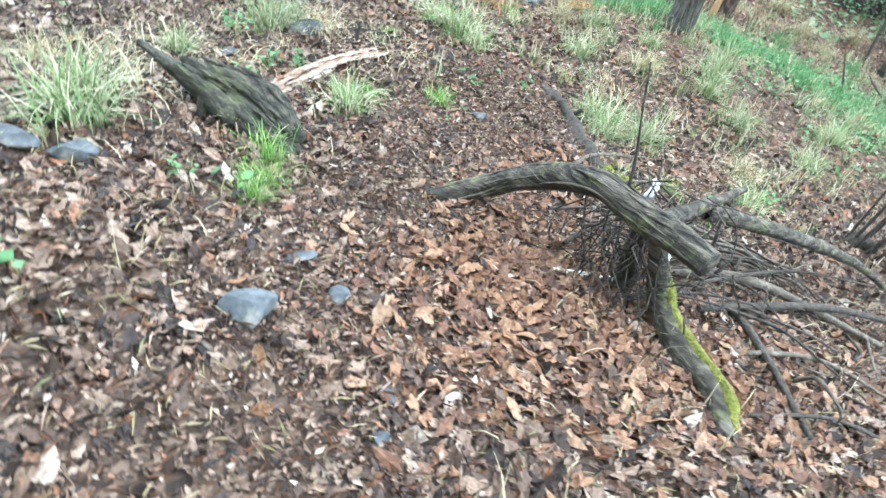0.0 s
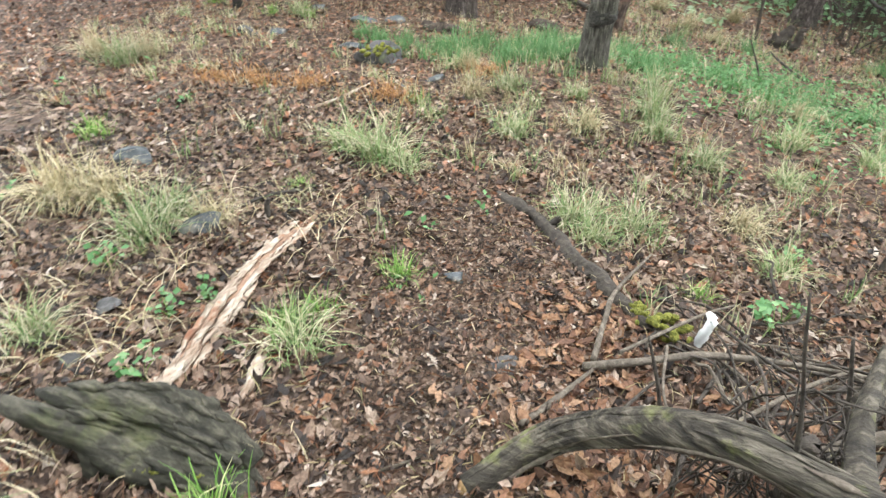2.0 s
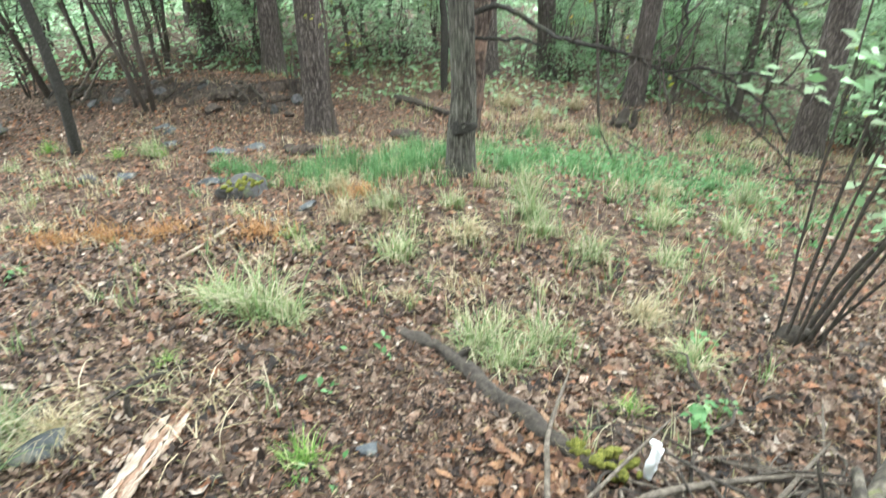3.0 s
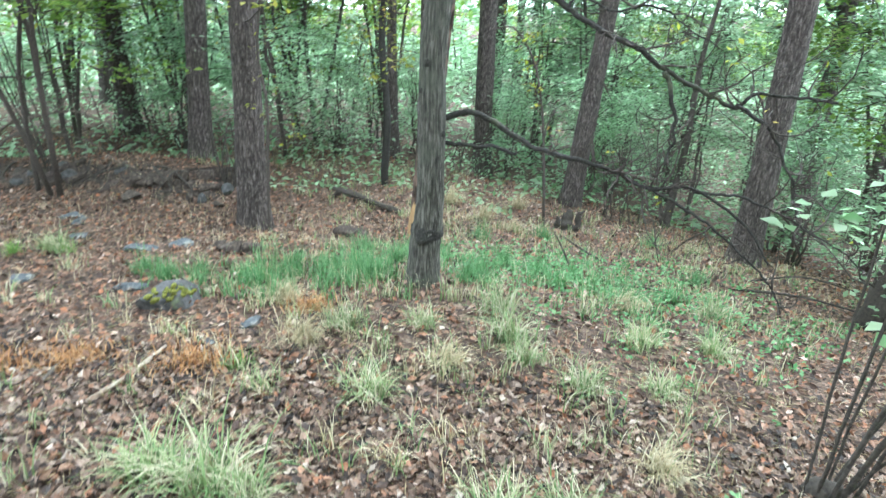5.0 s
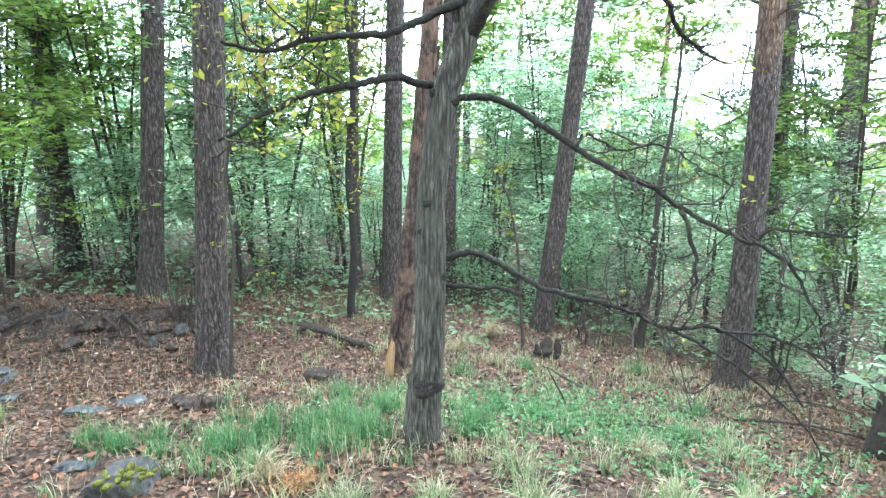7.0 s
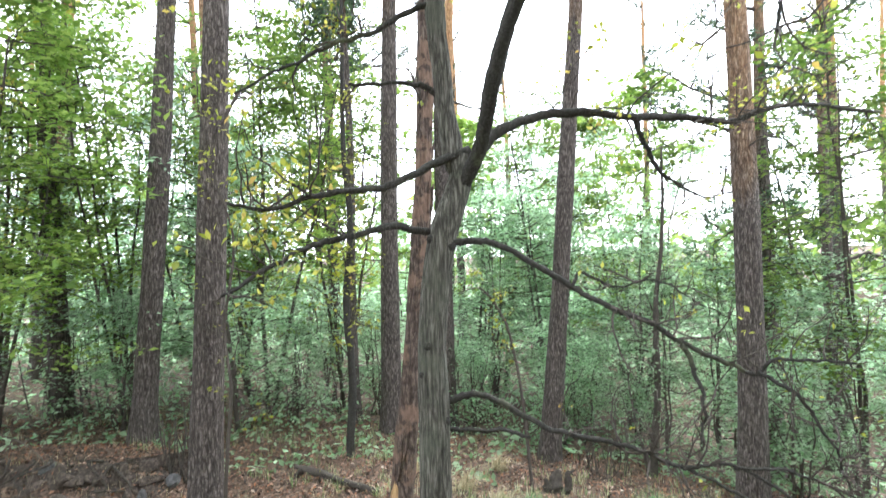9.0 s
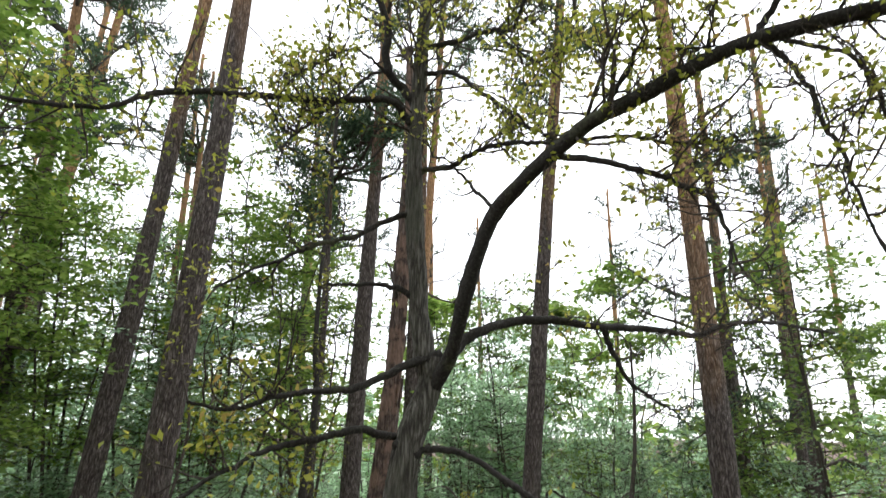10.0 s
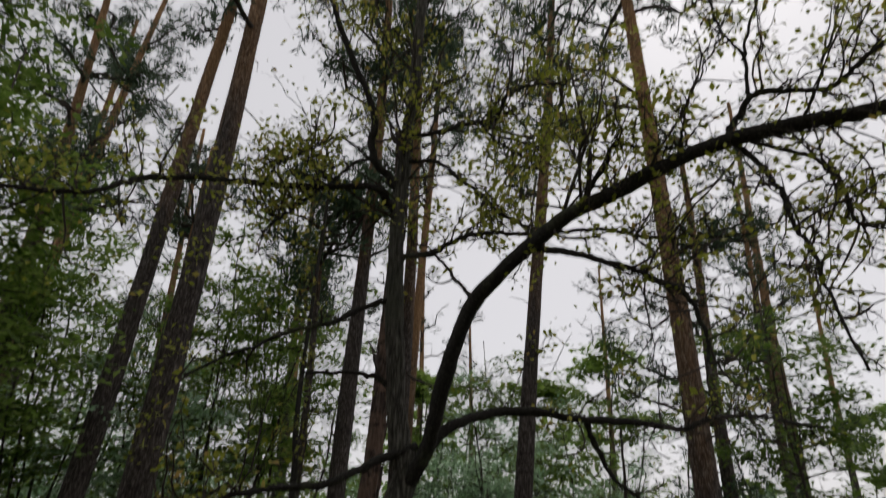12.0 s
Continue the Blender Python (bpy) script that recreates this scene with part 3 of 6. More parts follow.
# the wood all round, out of sight or far off
proto = pine((8.5, 17.0, g(8.5, 17.0)), 18.0, 0.42, (0.01, 0.01), 31, 8.0, "distant tall pine of the wood", needles=150, rings=30, sides=12)
rng = np.random.default_rng(5)
for i in range(26):
    a = i / 26 * 6.283 + rng.uniform(-0.1, 0.1)
    r = rng.uniform(15, 27)
    x, y = -2 + r * math.sin(a), 5 + r * math.cos(a)
    if abs(math.degrees(math.atan2(x + 1.8, y - 1.9))) < 40 and i % 2:
        r += 9
        x, y = -2 + r * math.sin(a), 5 + r * math.cos(a)
    c = placed(proto, x, y, rng.uniform(0, 360), rng.uniform(0.85, 1.1), False)

# broken old pine behind the oak, its bark coming off
rng = np.random.default_rng(40)
broken = thing("broken_pine_tree", (-2.26, 8.2, g(-2.26, 8.2)), "old dying pine with flaking reddish bark and a bare base", "tree")
t = np.linspace(0, 1, 70)
line = np.stack([0.45 * np.sin(t * 2.0), 0.0 * t, 7.6 * t - 0.1], 1)
bole = part("trunk", tube(line, [0.12, 0.1, 0.09, 0.075, 0.03], 28, rng, 0.1, furrows=0.09), M_BROKEN, broken)
part("bare_wood", tube(curve([(-0.04, -0.075, -0.1), (-0.035, -0.075, 0.15), (-0.015, -0.075, 0.32), (0.01, -0.06, 0.5)], 14), [0.062, 0.06, 0.045, 0.012], 14, rng, 0.12), M_RAWWOOD, bole, "raw yellow-brown wood where bark is gone")
for i in range(34):
    k, a = rng.integers(3, 52), rng.uniform(-3.0, 0.4)
    r = 0.112 - 0.0008 * k
    d = np.array([math.cos(a), math.sin(a), 0])
    strip = line[k:k + rng.integers(3, 6)] + d * r + rng.normal(0, 0.006, 3)
    strip[-1] += d * 0.02
    part("bark_flake", tube(curve(strip, 7), [0.006, rng.uniform(0.014, 0.028), rng.uniform(0.012, 0.024), 0.004], 7, rng, 0.3), M_BROKEN, bole)
tubes, tips = branchlets(line[30:], 0.05, rng, 12, 0.9, 2)
part("branchwork", merge(tubes), M_TWIG, broken)

# slim trunk with ivy-like shoots between the pines
rng = np.random.default_rng(41)
slim = thing("slim_tree", (-3.09, 10.5, g(-3.09, 10.5)), "slim young tree with greenish bark and sparse shoots", "tree")
line = crooked(curve([(0, 0, -0.1), (0.06, 0, 1.2), (0.0, 0, 2.2), (0.1, 0, 3.4), (0.04, 0, 4.8), (0.12, 0, 8.5)], 60), rng, 0.03)
part("trunk", tube(line, [0.06, 0.05, 0.042, 0.02], 12, rng, 0.09), M_LIMB, slim)
tubes, tips = branchlets(line, 0.03, rng, 22, 0.9, 2, start_at=0.2)
part("branchwork", merge(tubes), M_TWIG, slim)
part("foliage", spray(tips, rng, 3, 0.07, 0.06), M_OAKLEAF, slim, "yellow-green young leaves")

# dark leaning trunk lower on the slope
rng = np.random.default_rng(43)
dusky = thing("dark_tree", (2.5, 7.1, g(2.5, 7.1)), "dark-barked tree with dead side twigs near its foot", "tree")
line = crooked(curve([(-0.05, 0, -0.15), (0.0, 0, 0.5), (0.1, 0, 1.1), (0.2, 0.03, 1.9), (0.34, 0.05, 2.9)], 50), rng, 0.03)
part("trunk", tube(line, [0.17, 0.125, 0.115, 0.09, 0.03], 20, rng, 0.09), M_DARKSTICK, dusky)
tubes, tips = branchlets(line, 0.03, rng, 24, 1.0, 2, start_at=0.12, droop=0.3)
part("branchwork", merge(tubes), M_TWIG, dusky)
part("foliage", spray(tips, rng, 2, 0.08, 0.08, flatness=0.7, width=0.7), M_BEECH, dusky, "fresh green leaves")

# young forked tree under the hedge
rng = np.random.default_rng(44)
forked = thing("slim_tree", (1.5, 11.2, g(1.5, 11.2)), "dark young tree forking just above the ground", "tree")
for pts, r in (([(0, 0, -0.1), (0.06, 0, 0.5), (0.13, 0, 1.15), (0.15, 0, 2.5), (0.3, 0, 3.8), (0.32, 0, 5.2)], 0.075), ([(-0.02, 0, -0.05), (-0.1, 0, 0.35), (-0.22, 0, 0.8), (-0.3, 0.1, 1.8)], 0.04)):
    line = crooked(curve(pts, 36), rng, 0.03)
    part("stem", tube(line, [r, r * 0.75, r * 0.5, r * 0.2], 10, rng, 0.12), M_DARKSTICK, forked)
    tubes, tips = branchlets(line, 0.022, rng, 9, 0.9, 2, start_at=0.3)
    part("branchwork", merge(tubes), M_TWIG, forked)
    part("foliage", spray(tips, rng, 3, 0.08, 0.08, flatness=0.7, width=0.65), M_BEECH, forked, "fresh green leaves")

# sapling at the edge of the slope
rng = np.random.default_rng(42)
sap = thing("sapling", (-6.47, 6.4, g(-6.47, 6.4)), "thin dark sapling trunk standing in leaf litter", "tree")
line = curve([(0, 0, -0.1), (0.1, 0, 0.8), (0.06, 0.02, 1.6), (-0.05, 0.05, 3.2), (0.1, 0, 6.0)], 30)
part("trunk", tube(line, [0.065, 0.055, 0.05, 0.02], 12, rng, 0.05), M_LIMB, sap)
tubes, tips = branchlets(line, 0.03, rng, 14, 1.2, 2, start_at=0.45)
part("branchwork", merge(tubes), M_TWIG, sap)
part("foliage", spray(tips, rng, 4, 0.08, 0.08, flatness=0.6), M_OAKLEAF, sap, "yellow-green young leaves")

# ---- the oak in the middle ----
rng = np.random.default_rng(7)
OX, OY, OZ = -1.88, 5.85, g(-1.88, 5.85)
oak = thing("oak_tree", (OX, OY, OZ), "grey-barked oak forking into crooked dark limbs", "tree")


def from_oak(points):
    return np.array(points) - [OX, OY, OZ]


trunk = curve(from_oak([(-1.90, 5.85, OZ - 0.15), (-1.88, 5.85, -0.6), (-1.84, 5.85, -0.19), (-1.835, 5.85, 0.45), (-1.83, 5.85, 0.86), (-1.755, 5.85, 1.45), (-1.64, 5.85, 1.8), (-1.57, 5.84, 2.05)]), 70)
rad = np.interp(np.linspace(0, 1, 70), [0, 0.05, 0.12, 0.3, 0.6, 0.78, 0.85, 1], [0.165, 0.145, 0.122, 0.104, 0.092, 0.092, 0.084, 0.066])
bole = part("trunk", tube(trunk, rad, 32, rng, 0.035, furrows=0.03), M_OAK, oak)
ring = np.linspace(0, 2 * np.pi, 24)
ring = np.stack([0.092 * np.cos(ring) + 0.02, 0.092 * np.sin(ring), -0.475 - OZ + 0.012 * np.sin(ring * 3)], 1)
part("burl", tube(ring, [0.03, 0.05, 0.034, 0.052, 0.028, 0.054, 0.04, 0.03], 14, rng, 0.55), M_LIMB, bole, "dark swollen ring of bark")
for z, a, r in ((-0.66, -1.2, 0.05), (0.3, -0.35, 0.06), (0.62, -2.4, 0.045), (0.78, -1.9, 0.05), (1.42, -0.5, 0.055), (1.47, -2.7, 0.05)):
    i = int(np.argmin(abs(trunk[:, 2] - (z - OZ))))
    d = np.array([math.cos(a), math.sin(a), 0.15])
    part("knot", tube([trunk[i] + d * q for q in (0.05, 0.08, 0.1, 0.108)], [r * 0.8, r * 0.75, r * 0.5, r * 0.2], 9, rng, 0.15), M_LIMB, bole, "dark bark knot")
OAK_BRANCHES = {
    "left_stem": ([(-1.6, 5.84, 1.9), (-1.66, 5.85, 2.1), (-1.71, 5.85, 2.62), (-1.75, 5.85, 3.2), (-1.765, 5.85, 3.7), (-1.735, 5.85, 4.35), (-1.69, 5.85, 5.1), (-1.66, 5.83, 6.0), (-1.58, 5.8, 7.0), (-1.5, 5.8, 7.8)], 0.075, 0.03, 44, 1.15),
    "right_stem": ([(-1.6, 5.83, 1.85), (-1.48, 5.68, 2.08), (-1.43, 5.52, 2.32), (-1.37, 5.38, 2.58), (-1.28, 5.27, 2.84), (-1.15, 5.16, 3.01), (-0.96, 5.03, 3.18), (-0.75, 4.91, 3.34), (-0.5, 4.8, 3.45), (-0.25, 4.66, 3.56), (0.05, 4.5, 3.64), (0.4, 4.3, 3.66), (0.75, 4.08, 3.64), (1.2, 3.8, 3.7), (1.7, 3.5, 3.95)], 0.05, 0.04, 26, 1.0),
    "arched_limb": ([(-1.52, 5.85, 1.97), (-1.41, 5.9, 2.15), (-1.27, 5.95, 2.26), (-1.03, 6.05, 2.34), (-0.69, 6.1, 2.37), (-0.31, 6.18, 2.34), (0.07, 6.27, 2.34), (0.46, 6.35, 2.32), (0.77, 6.4, 2.41), (1.22, 6.5, 2.47), (1.8, 6.6, 2.42)], 0.042, 0.013, 26, 0.8),
    "arched_limb_drop": ([(-0.32, 6.18, 2.32), (-0.23, 6.22, 2.18), (-0.12, 6.25, 2.01), (0.03, 6.28, 1.88), (0.23, 6.3, 1.75)], 0.024, 0.007, 12, 0.5),
    "long_limb": ([(-1.76, 5.85, 1.5), (-1.67, 5.83, 1.48), (-1.44, 5.75, 1.47), (-1.17, 5.65, 1.33), (-0.95, 5.55, 1.18), (-0.74, 5.45, 1.05), (-0.49, 5.4, 0.94), (-0.32, 5.4, 0.81), (-0.03, 5.45, 0.68), (0.15, 5.5, 0.61), (0.26, 5.5, 0.69), (0.5, 5.5, 0.67), (0.75, 5.5, 0.65)], 0.024, 0.008, 18, 0.6),
    "long_limb_drop": ([(-0.36, 5.4, 0.82), (-0.28, 5.38, 0.6), (-0.25, 5.37, 0.4), (-0.28, 5.35, 0.24)], 0.016, 0.006, 6, 0.4),
    "long_limb_tail": ([(0.14, 5.5, 0.62), (0.32, 5.47, 0.51), (0.51, 5.43, 0.23), (0.63, 5.4, -0.1)], 0.014, 0.005, 14, 0.6),
    "low_limb": ([(-1.8, 5.88, 0.4), (-1.63, 5.86, 0.43), (-1.44, 5.82, 0.41), (-1.26, 5.77, 0.31), (-1.09, 5.7, 0.24), (-0.82, 5.65, 0.2), (-0.58, 5.6, 0.14), (-0.31, 5.55, 0.03), (-0.02, 5.5, 0.04), (0.37, 5.46, -0.19), (0.52, 5.4, -0.42)], 0.025, 0.007, 24, 0.6),
    "low_limb_fork": ([(-0.31, 5.55, 0.03), (-0.05, 5.5, -0.12), (0.25, 5.42, -0.3), (0.5, 5.36, -0.52), (0.68, 5.3, -0.75)], 0.012, 0.004, 10, 0.5),
    "low_limb_east": ([(-0.02, 5.5, 0.04), (0.3, 5.5, -0.02), (0.62, 5.48, -0.16), (0.95, 5.45, -0.32), (1.25, 5.4, -0.5)], 0.011, 0.004, 12, 0.5),
    "low_stub": ([(-1.8, 5.88, 0.21), (-1.67, 5.88, 0.2), (-1.44, 5.85, 0.19), (-1.21, 5.8, 0.18)], 0.018, 0.012, 0, 0.1),
    "west_limb": ([(-1.78, 5.85, 1.53), (-1.82, 5.84, 1.54), (-2.02, 5.76, 1.57), (-2.22, 5.67, 1.54), (-2.46, 5.58, 1.49), (-2.61, 5.49, 1.44), (-2.76, 5.38, 1.35), (-3.0, 5.25, 1.2)], 0.03, 0.01, 10, 0.8),
    "west_fork_limb": ([(-1.55, 5.83, 2.08), (-1.83, 5.75, 1.94), (-2.04, 5.65, 1.81), (-2.31, 5.55, 1.78), (-2.52, 5.45, 1.74), (-2.73, 5.35, 1.7), (-2.95, 5.25, 1.72)], 0.03, 0.009, 11, 0.7),
    "upper_west_limb": ([(-1.76, 5.85, 3.05), (-1.85, 5.85, 3.02), (-2.17, 5.78, 2.85), (-2.46, 5.71, 2.75), (-2.63, 5.64, 2.63), (-2.97, 5.5, 2.4)], 0.024, 0.008, 9, 0.6),
    "dead_stub": ([(-1.72, 5.85, 2.44), (-1.94, 5.78, 2.49), (-2.31, 5.7, 2.5)], 0.022, 0.01, 2, 0.3),
    "high_west_limb": ([(-1.77, 5.85, 3.72), (-1.84, 5.82, 3.83), (-1.96, 5.71, 3.89), (-2.35, 5.58, 3.8), (-2.84, 5.4, 3.7), (-3.29, 5.2, 3.57), (-3.39, 5.1, 3.45), (-3.53, 5.0, 3.31), (-3.8, 4.8, 3.23), (-4.2, 4.6, 3.2)], 0.032, 0.01, 24, 0.9),
    "high_stem": ([(-1.76, 5.85, 3.9), (-1.85, 5.83, 4.02), (-1.98, 5.78, 4.2), (-2.01, 5.7, 4.55), (-2.2, 5.6, 4.96), (-2.38, 5.5, 5.4), (-2.46, 5.45, 5.95), (-2.68, 5.4, 6.43), (-2.87, 5.3, 6.87)], 0.036, 0.012, 30, 0.9),
    "cross_branch": ([(-1.74, 5.85, 3.36), (-1.68, 5.84, 3.38), (-1.48, 5.7, 3.38), (-1.34, 5.55, 3.45), (-1.14, 5.3, 3.38), (-0.94, 5.05, 3.26)], 0.024, 0.014, 12, 0.6),
    "high_branch": ([(-1.74, 5.85, 4.2), (-1.5, 5.75, 4.16), (-1.29, 5.6, 3.91), (-1.12, 5.4, 3.63), (-1.04, 5.25, 3.45), (-0.91, 5.07, 3.28)], 0.02, 0.009, 14, 0.6),
    "crooked_branch": ([(-1.72, 5.85, 4.42), (-1.42, 5.7, 4.45), (-1.21, 5.6, 4.47), (-1.09, 5.5, 4.42), (-1.02, 5.4, 4.56), (-0.85, 5.2, 4.5), (-0.54, 5.1, 4.45)], 0.022, 0.009, 24, 0.9),
    "east_branch": ([(-0.95, 5.05, 3.17), (-0.75, 4.95, 3.08), (-0.55, 4.85, 2.97), (-0.35, 4.8, 2.88), (-0.21, 4.72, 2.76), (-0.14, 4.7, 2.6), (-0.17, 4.65, 2.39)], 0.022, 0.009, 24, 0.9),
    "east_upright": ([(0.05, 4.52, 3.65), (0.13, 4.5, 3.81), (0.17, 4.4, 3.9), (0.28, 4.3, 3.85), (0.42, 4.18, 3.79), (0.54, 4.0, 3.85), (0.7, 3.95, 3.98), (0.83, 3.9, 4.11)], 0.022, 0.008, 24, 0.6),
    "east_hanging": ([(0.1, 4.5, 3.62), (0.21, 4.45, 3.46), (0.24, 4.4, 3.31), (0.25, 4.35, 3.08), (0.26, 4.3, 2.9), (0.25, 4.25, 2.71), (0.3, 4.2, 2.3)], 0.018, 0.006, 22, 0.6),
    "link_branch": ([(-1.28, 5.27, 2.84), (-1.33, 5.4, 3.01), (-1.41, 5.6, 3.23), (-1.5, 5.7, 3.36)], 0.014, 0.01, 2, 0.3),
    "east_shoot": ([(-0.66, 4.87, 3.4), (-0.63, 4.95, 3.51), (-0.54, 4.85, 3.66), (-0.47, 4.8, 3.76), (-0.27, 4.7, 3.69), (-0.07, 4.6, 3.66)], 0.016, 0.007, 22, 0.6),
    "east_top": ([(0.17, 4.4, 3.9), (0.18, 4.4, 4.16), (0.06, 4.35, 4.28), (-0.01, 4.3, 4.5), (0.03, 4.3, 4.75), (0.05, 4.3, 5.2)], 0.012, 0.005, 12, 0.45),
    "east_top_fork": ([(0.18, 4.4, 4.14), (0.36, 4.35, 4.64), (0.52, 4.3, 4.81), (0.78, 4.3, 4.93)], 0.01, 0.004, 12, 0.45),
    "east_middle": ([(-0.86, 5.0, 3.24), (-0.49, 5.0, 3.31), (-0.27, 4.95, 3.25), (-0.01, 4.9, 3.25), (0.29, 4.8, 3.23)], 0.014, 0.005, 20, 0.6),
    "east_drooping": ([(0.16, 4.45, 3.62), (0.37, 4.3, 3.43), (0.42, 4.25, 3.27), (0.44, 4.2, 3.05), (0.58, 4.1, 2.95)], 0.014, 0.006, 22, 0.6),
    "east_spike": ([(-0.19, 4.62, 3.58), (-0.11, 4.6, 3.86), (0.0, 4.55, 4.13), (0.05, 4.5, 4.32)], 0.009, 0.004, 8, 0.4),
    "east_spike_far": ([(0.38, 4.3, 3.68), (0.5, 4.25, 4.02), (0.69, 4.2, 4.44), (0.85, 4.2, 4.75)], 0.01, 0.004, 10, 0.4),
    "west_arc": ([(-1.98, 5.78, 4.18), (-2.14, 5.7, 4.05), (-2.27, 5.6, 3.81), (-2.43, 5.5, 3.59), (-2.54, 5.4, 3.41), (-2.6, 5.3, 3.24)], 0.014, 0.006, 22, 0.7),
    "west_arc_high": ([(-1.97, 5.76, 4.13), (-2.06, 5.7, 4.18), (-2.23, 5.6, 4.21), (-2.41, 5.5, 4.03), (-2.56, 5.4, 3.84), (-2.66, 5.3, 3.64)], 0.012, 0.005, 18, 0.6),
    "crooked_branch_fork": ([(-1.19, 5.6, 4.45), (-0.97, 5.5, 4.17), (-0.81, 5.3, 3.87)], 0.012, 0.005, 14, 0.5),
    "long_limb_side": ([(-0.95, 5.56, 1.18), (-0.85, 5.6, 1.22), (-0.66, 5.6, 1.13), (-0.42, 5.6, 1.15), (-0.21, 5.6, 1.07), (0.02, 5.55, 0.94)], 0.009, 0.004, 8, 0.4),
}
all_twigs, all_tips = [], []
for name, (points, r0, r1, twigs, reach) in OAK_BRANCHES.items():
    line = curve(from_oak(points), 8 * len(points))
    limb = "stem" if name in ("left_stem", "right_stem") else "limb"
    mat = M_OAK if name == "left_stem" else M_LIMB
    line = crooked(line, rng, 0.035 if r0 < 0.05 else 0.015)
    part(limb, tube(line, [r0, (r0 + r1) * 0.52, r1], 14 if r0 > 0.05 else 9, rng, 0.1), mat, oak)
    if twigs:
        t2, p2 = branchlets(line, min(max(r1, 0.012) * 1.3, 0.024), rng, twigs, reach, 3 if twigs > 11 else 2, start_at=0.42 if limb == "stem" else 0.3, rise=0.2, short=2)
        all_twigs += t2
        all_tips += p2
part("twigwork", merge(all_twigs), M_TWIG, oak)
tips = np.array(all_tips)
chance = np.clip(0.12 + 0.06 * (tips[:, 2] + OZ - 1.5), 0.07, 0.34)
chance = np.where((tips[:, 0] + OX < -2.35) & (tips[:, 2] + OZ < 2.2), 0.42, chance * 0.9)
chance = np.where((tips[:, 0] + OX > -1.5) & (tips[:, 2] + OZ < 2.3), 0.03, chance)
chance = np.where((tips[:, 0] + OX > -1.5) & (tips[:, 2] + OZ < 1.2), 0.004, chance)
chance = np.where((tips[:, 0] + OX > -0.3) & (tips[:, 2] + OZ > 2.3), chance * 0.5, chance)
keep = np.random.default_rng(8).uniform(0, 1, len(tips)) < chance
tips = tips[keep]
sizes = np.repeat(np.where((tips[:, 0] + OX < -2.35) & (tips[:, 2] + OZ < 2.2), 0.062, 0.046), 3)
part("foliage", spray(tips, rng, 3, sizes, 0.045, flatness=0.3, width=0.6), M_OAKLEAF, oak, "sparse unfolding yellow-green leaves")

# ---- undergrowth ----
bushes = [beech(101, 3.2, 4, 1.5, 2700, size=0.085, low=0.2), beech(102, 4.6, 3, 1.9, 3300, size=0.09, low=0.16), beech(103, 6.5, 2, 2.3, 5400, size=0.09, low=0.14),
          beech(104, 2.2, 7, 1.1, 2300, "hazel_shrub", "many-stemmed shrub with fresh green leaves", 0.075, 0.16),
          beech(105, 9.0, 3, 2.6, 8000, "maple_tree", "slender maple with deep green leaves", 0.115, 0.25, M_DEEPLEAF),
          beech(106, 4.5, 2, 2.2, 2400, "beech_sapling", "young beech in fresh leaf, far off or added unseen", 0.19, 0.05), beech(107, 8.5, 1, 2.6, 3000, "maple_tree", "maple in deep green leaf, far off or added unseen", 0.2, 0.1, M_DEEPLEAF)]
rng = np.random.default_rng(17)
SPOTS = [(0, -7.0, 12.6), (1, -5.2, 13.2), (0, -3.9, 13.8), (3, -2.9, 13.2), (1, -0.6, 14.6), (0, 0.9, 13.2), (1, 2.3, 12.6), (0, 3.3, 11.2), (3, 2.9, 9.6), (1, 4.3, 10.2),
         (0, 4.0, 8.2), (2, -6.6, 14.0), (2, -9.6, 12.6), (1, -8.3, 10.6), (0, -9.4, 8.8), (4, -6.8, 8.25), (2, -5.0, 11.6), (4, -9.9, 10.8), (1, 5.8, 9.4), (0, 5.4, 7.4), (3, 3.3, 6.9), (3, 0.4, 12.6),
         (0, -1.6, 14.4), (0, -8.6, 13.6), (2, -11.6, 11.0), (1, 6.6, 7.8), (3, -6.9, 11.5), (1, 3.6, 13.4), (0, -4.6, 14.6), (3, -4.3, 12.2), (3, -1.2, 13.0), (4, -6.9, 11.8), (4, -4.9, 12.9), (4, -3.6, 13.6), (2, 0.6, 14.2), (2, 2.2, 14.0), (4, 4.8, 11.0), (2, 1.2, 16.4), (4, 3.0, 16.8), (2, -0.4, 16.2), (4, -8.8, 11.4), (4, -8.9, 8.8), (4, -7.6, 13.4), (4, -5.9, 14.6), (2, 0.9, 15.2), (2, 2.6, 15.6), (2, -0.7, 17.4), (4, 1.7, 18.6), (2, 4.4, 14.4)]
used = set()


def plant(kind, x, y, s):
    placed(bushes[kind], x, y, rng.uniform(0, 360), s, kind not in used)
    used.add(kind)


for kind, x, y in SPOTS:
    plant(kind, x, y, 1.35 if (x, y) == (-8.9, 8.8) else rng.uniform(0.85, 1.15))
for row, (r, step) in enumerate(((15.5, 13), (20, 13), (26, 11), (34, 9))):
    for a in np.arange(-58 + step * 0.5 * (row % 2), 60, step):
        q, b = r + rng.uniform(-1.2, 1.2), a + rng.uniform(-2.5, 2.5)
        x, y = -1.8 + q * math.sin(radians(b)), 1.9 + q * math.cos(radians(b))
        plant((0, 1, 2, 1)[rng.integers(4)] if row < 1 else (5, 6, 5)[rng.integers(3)], x, y, rng.uniform(0.8, 1.25) * (1 if row < 2 else 1.25))
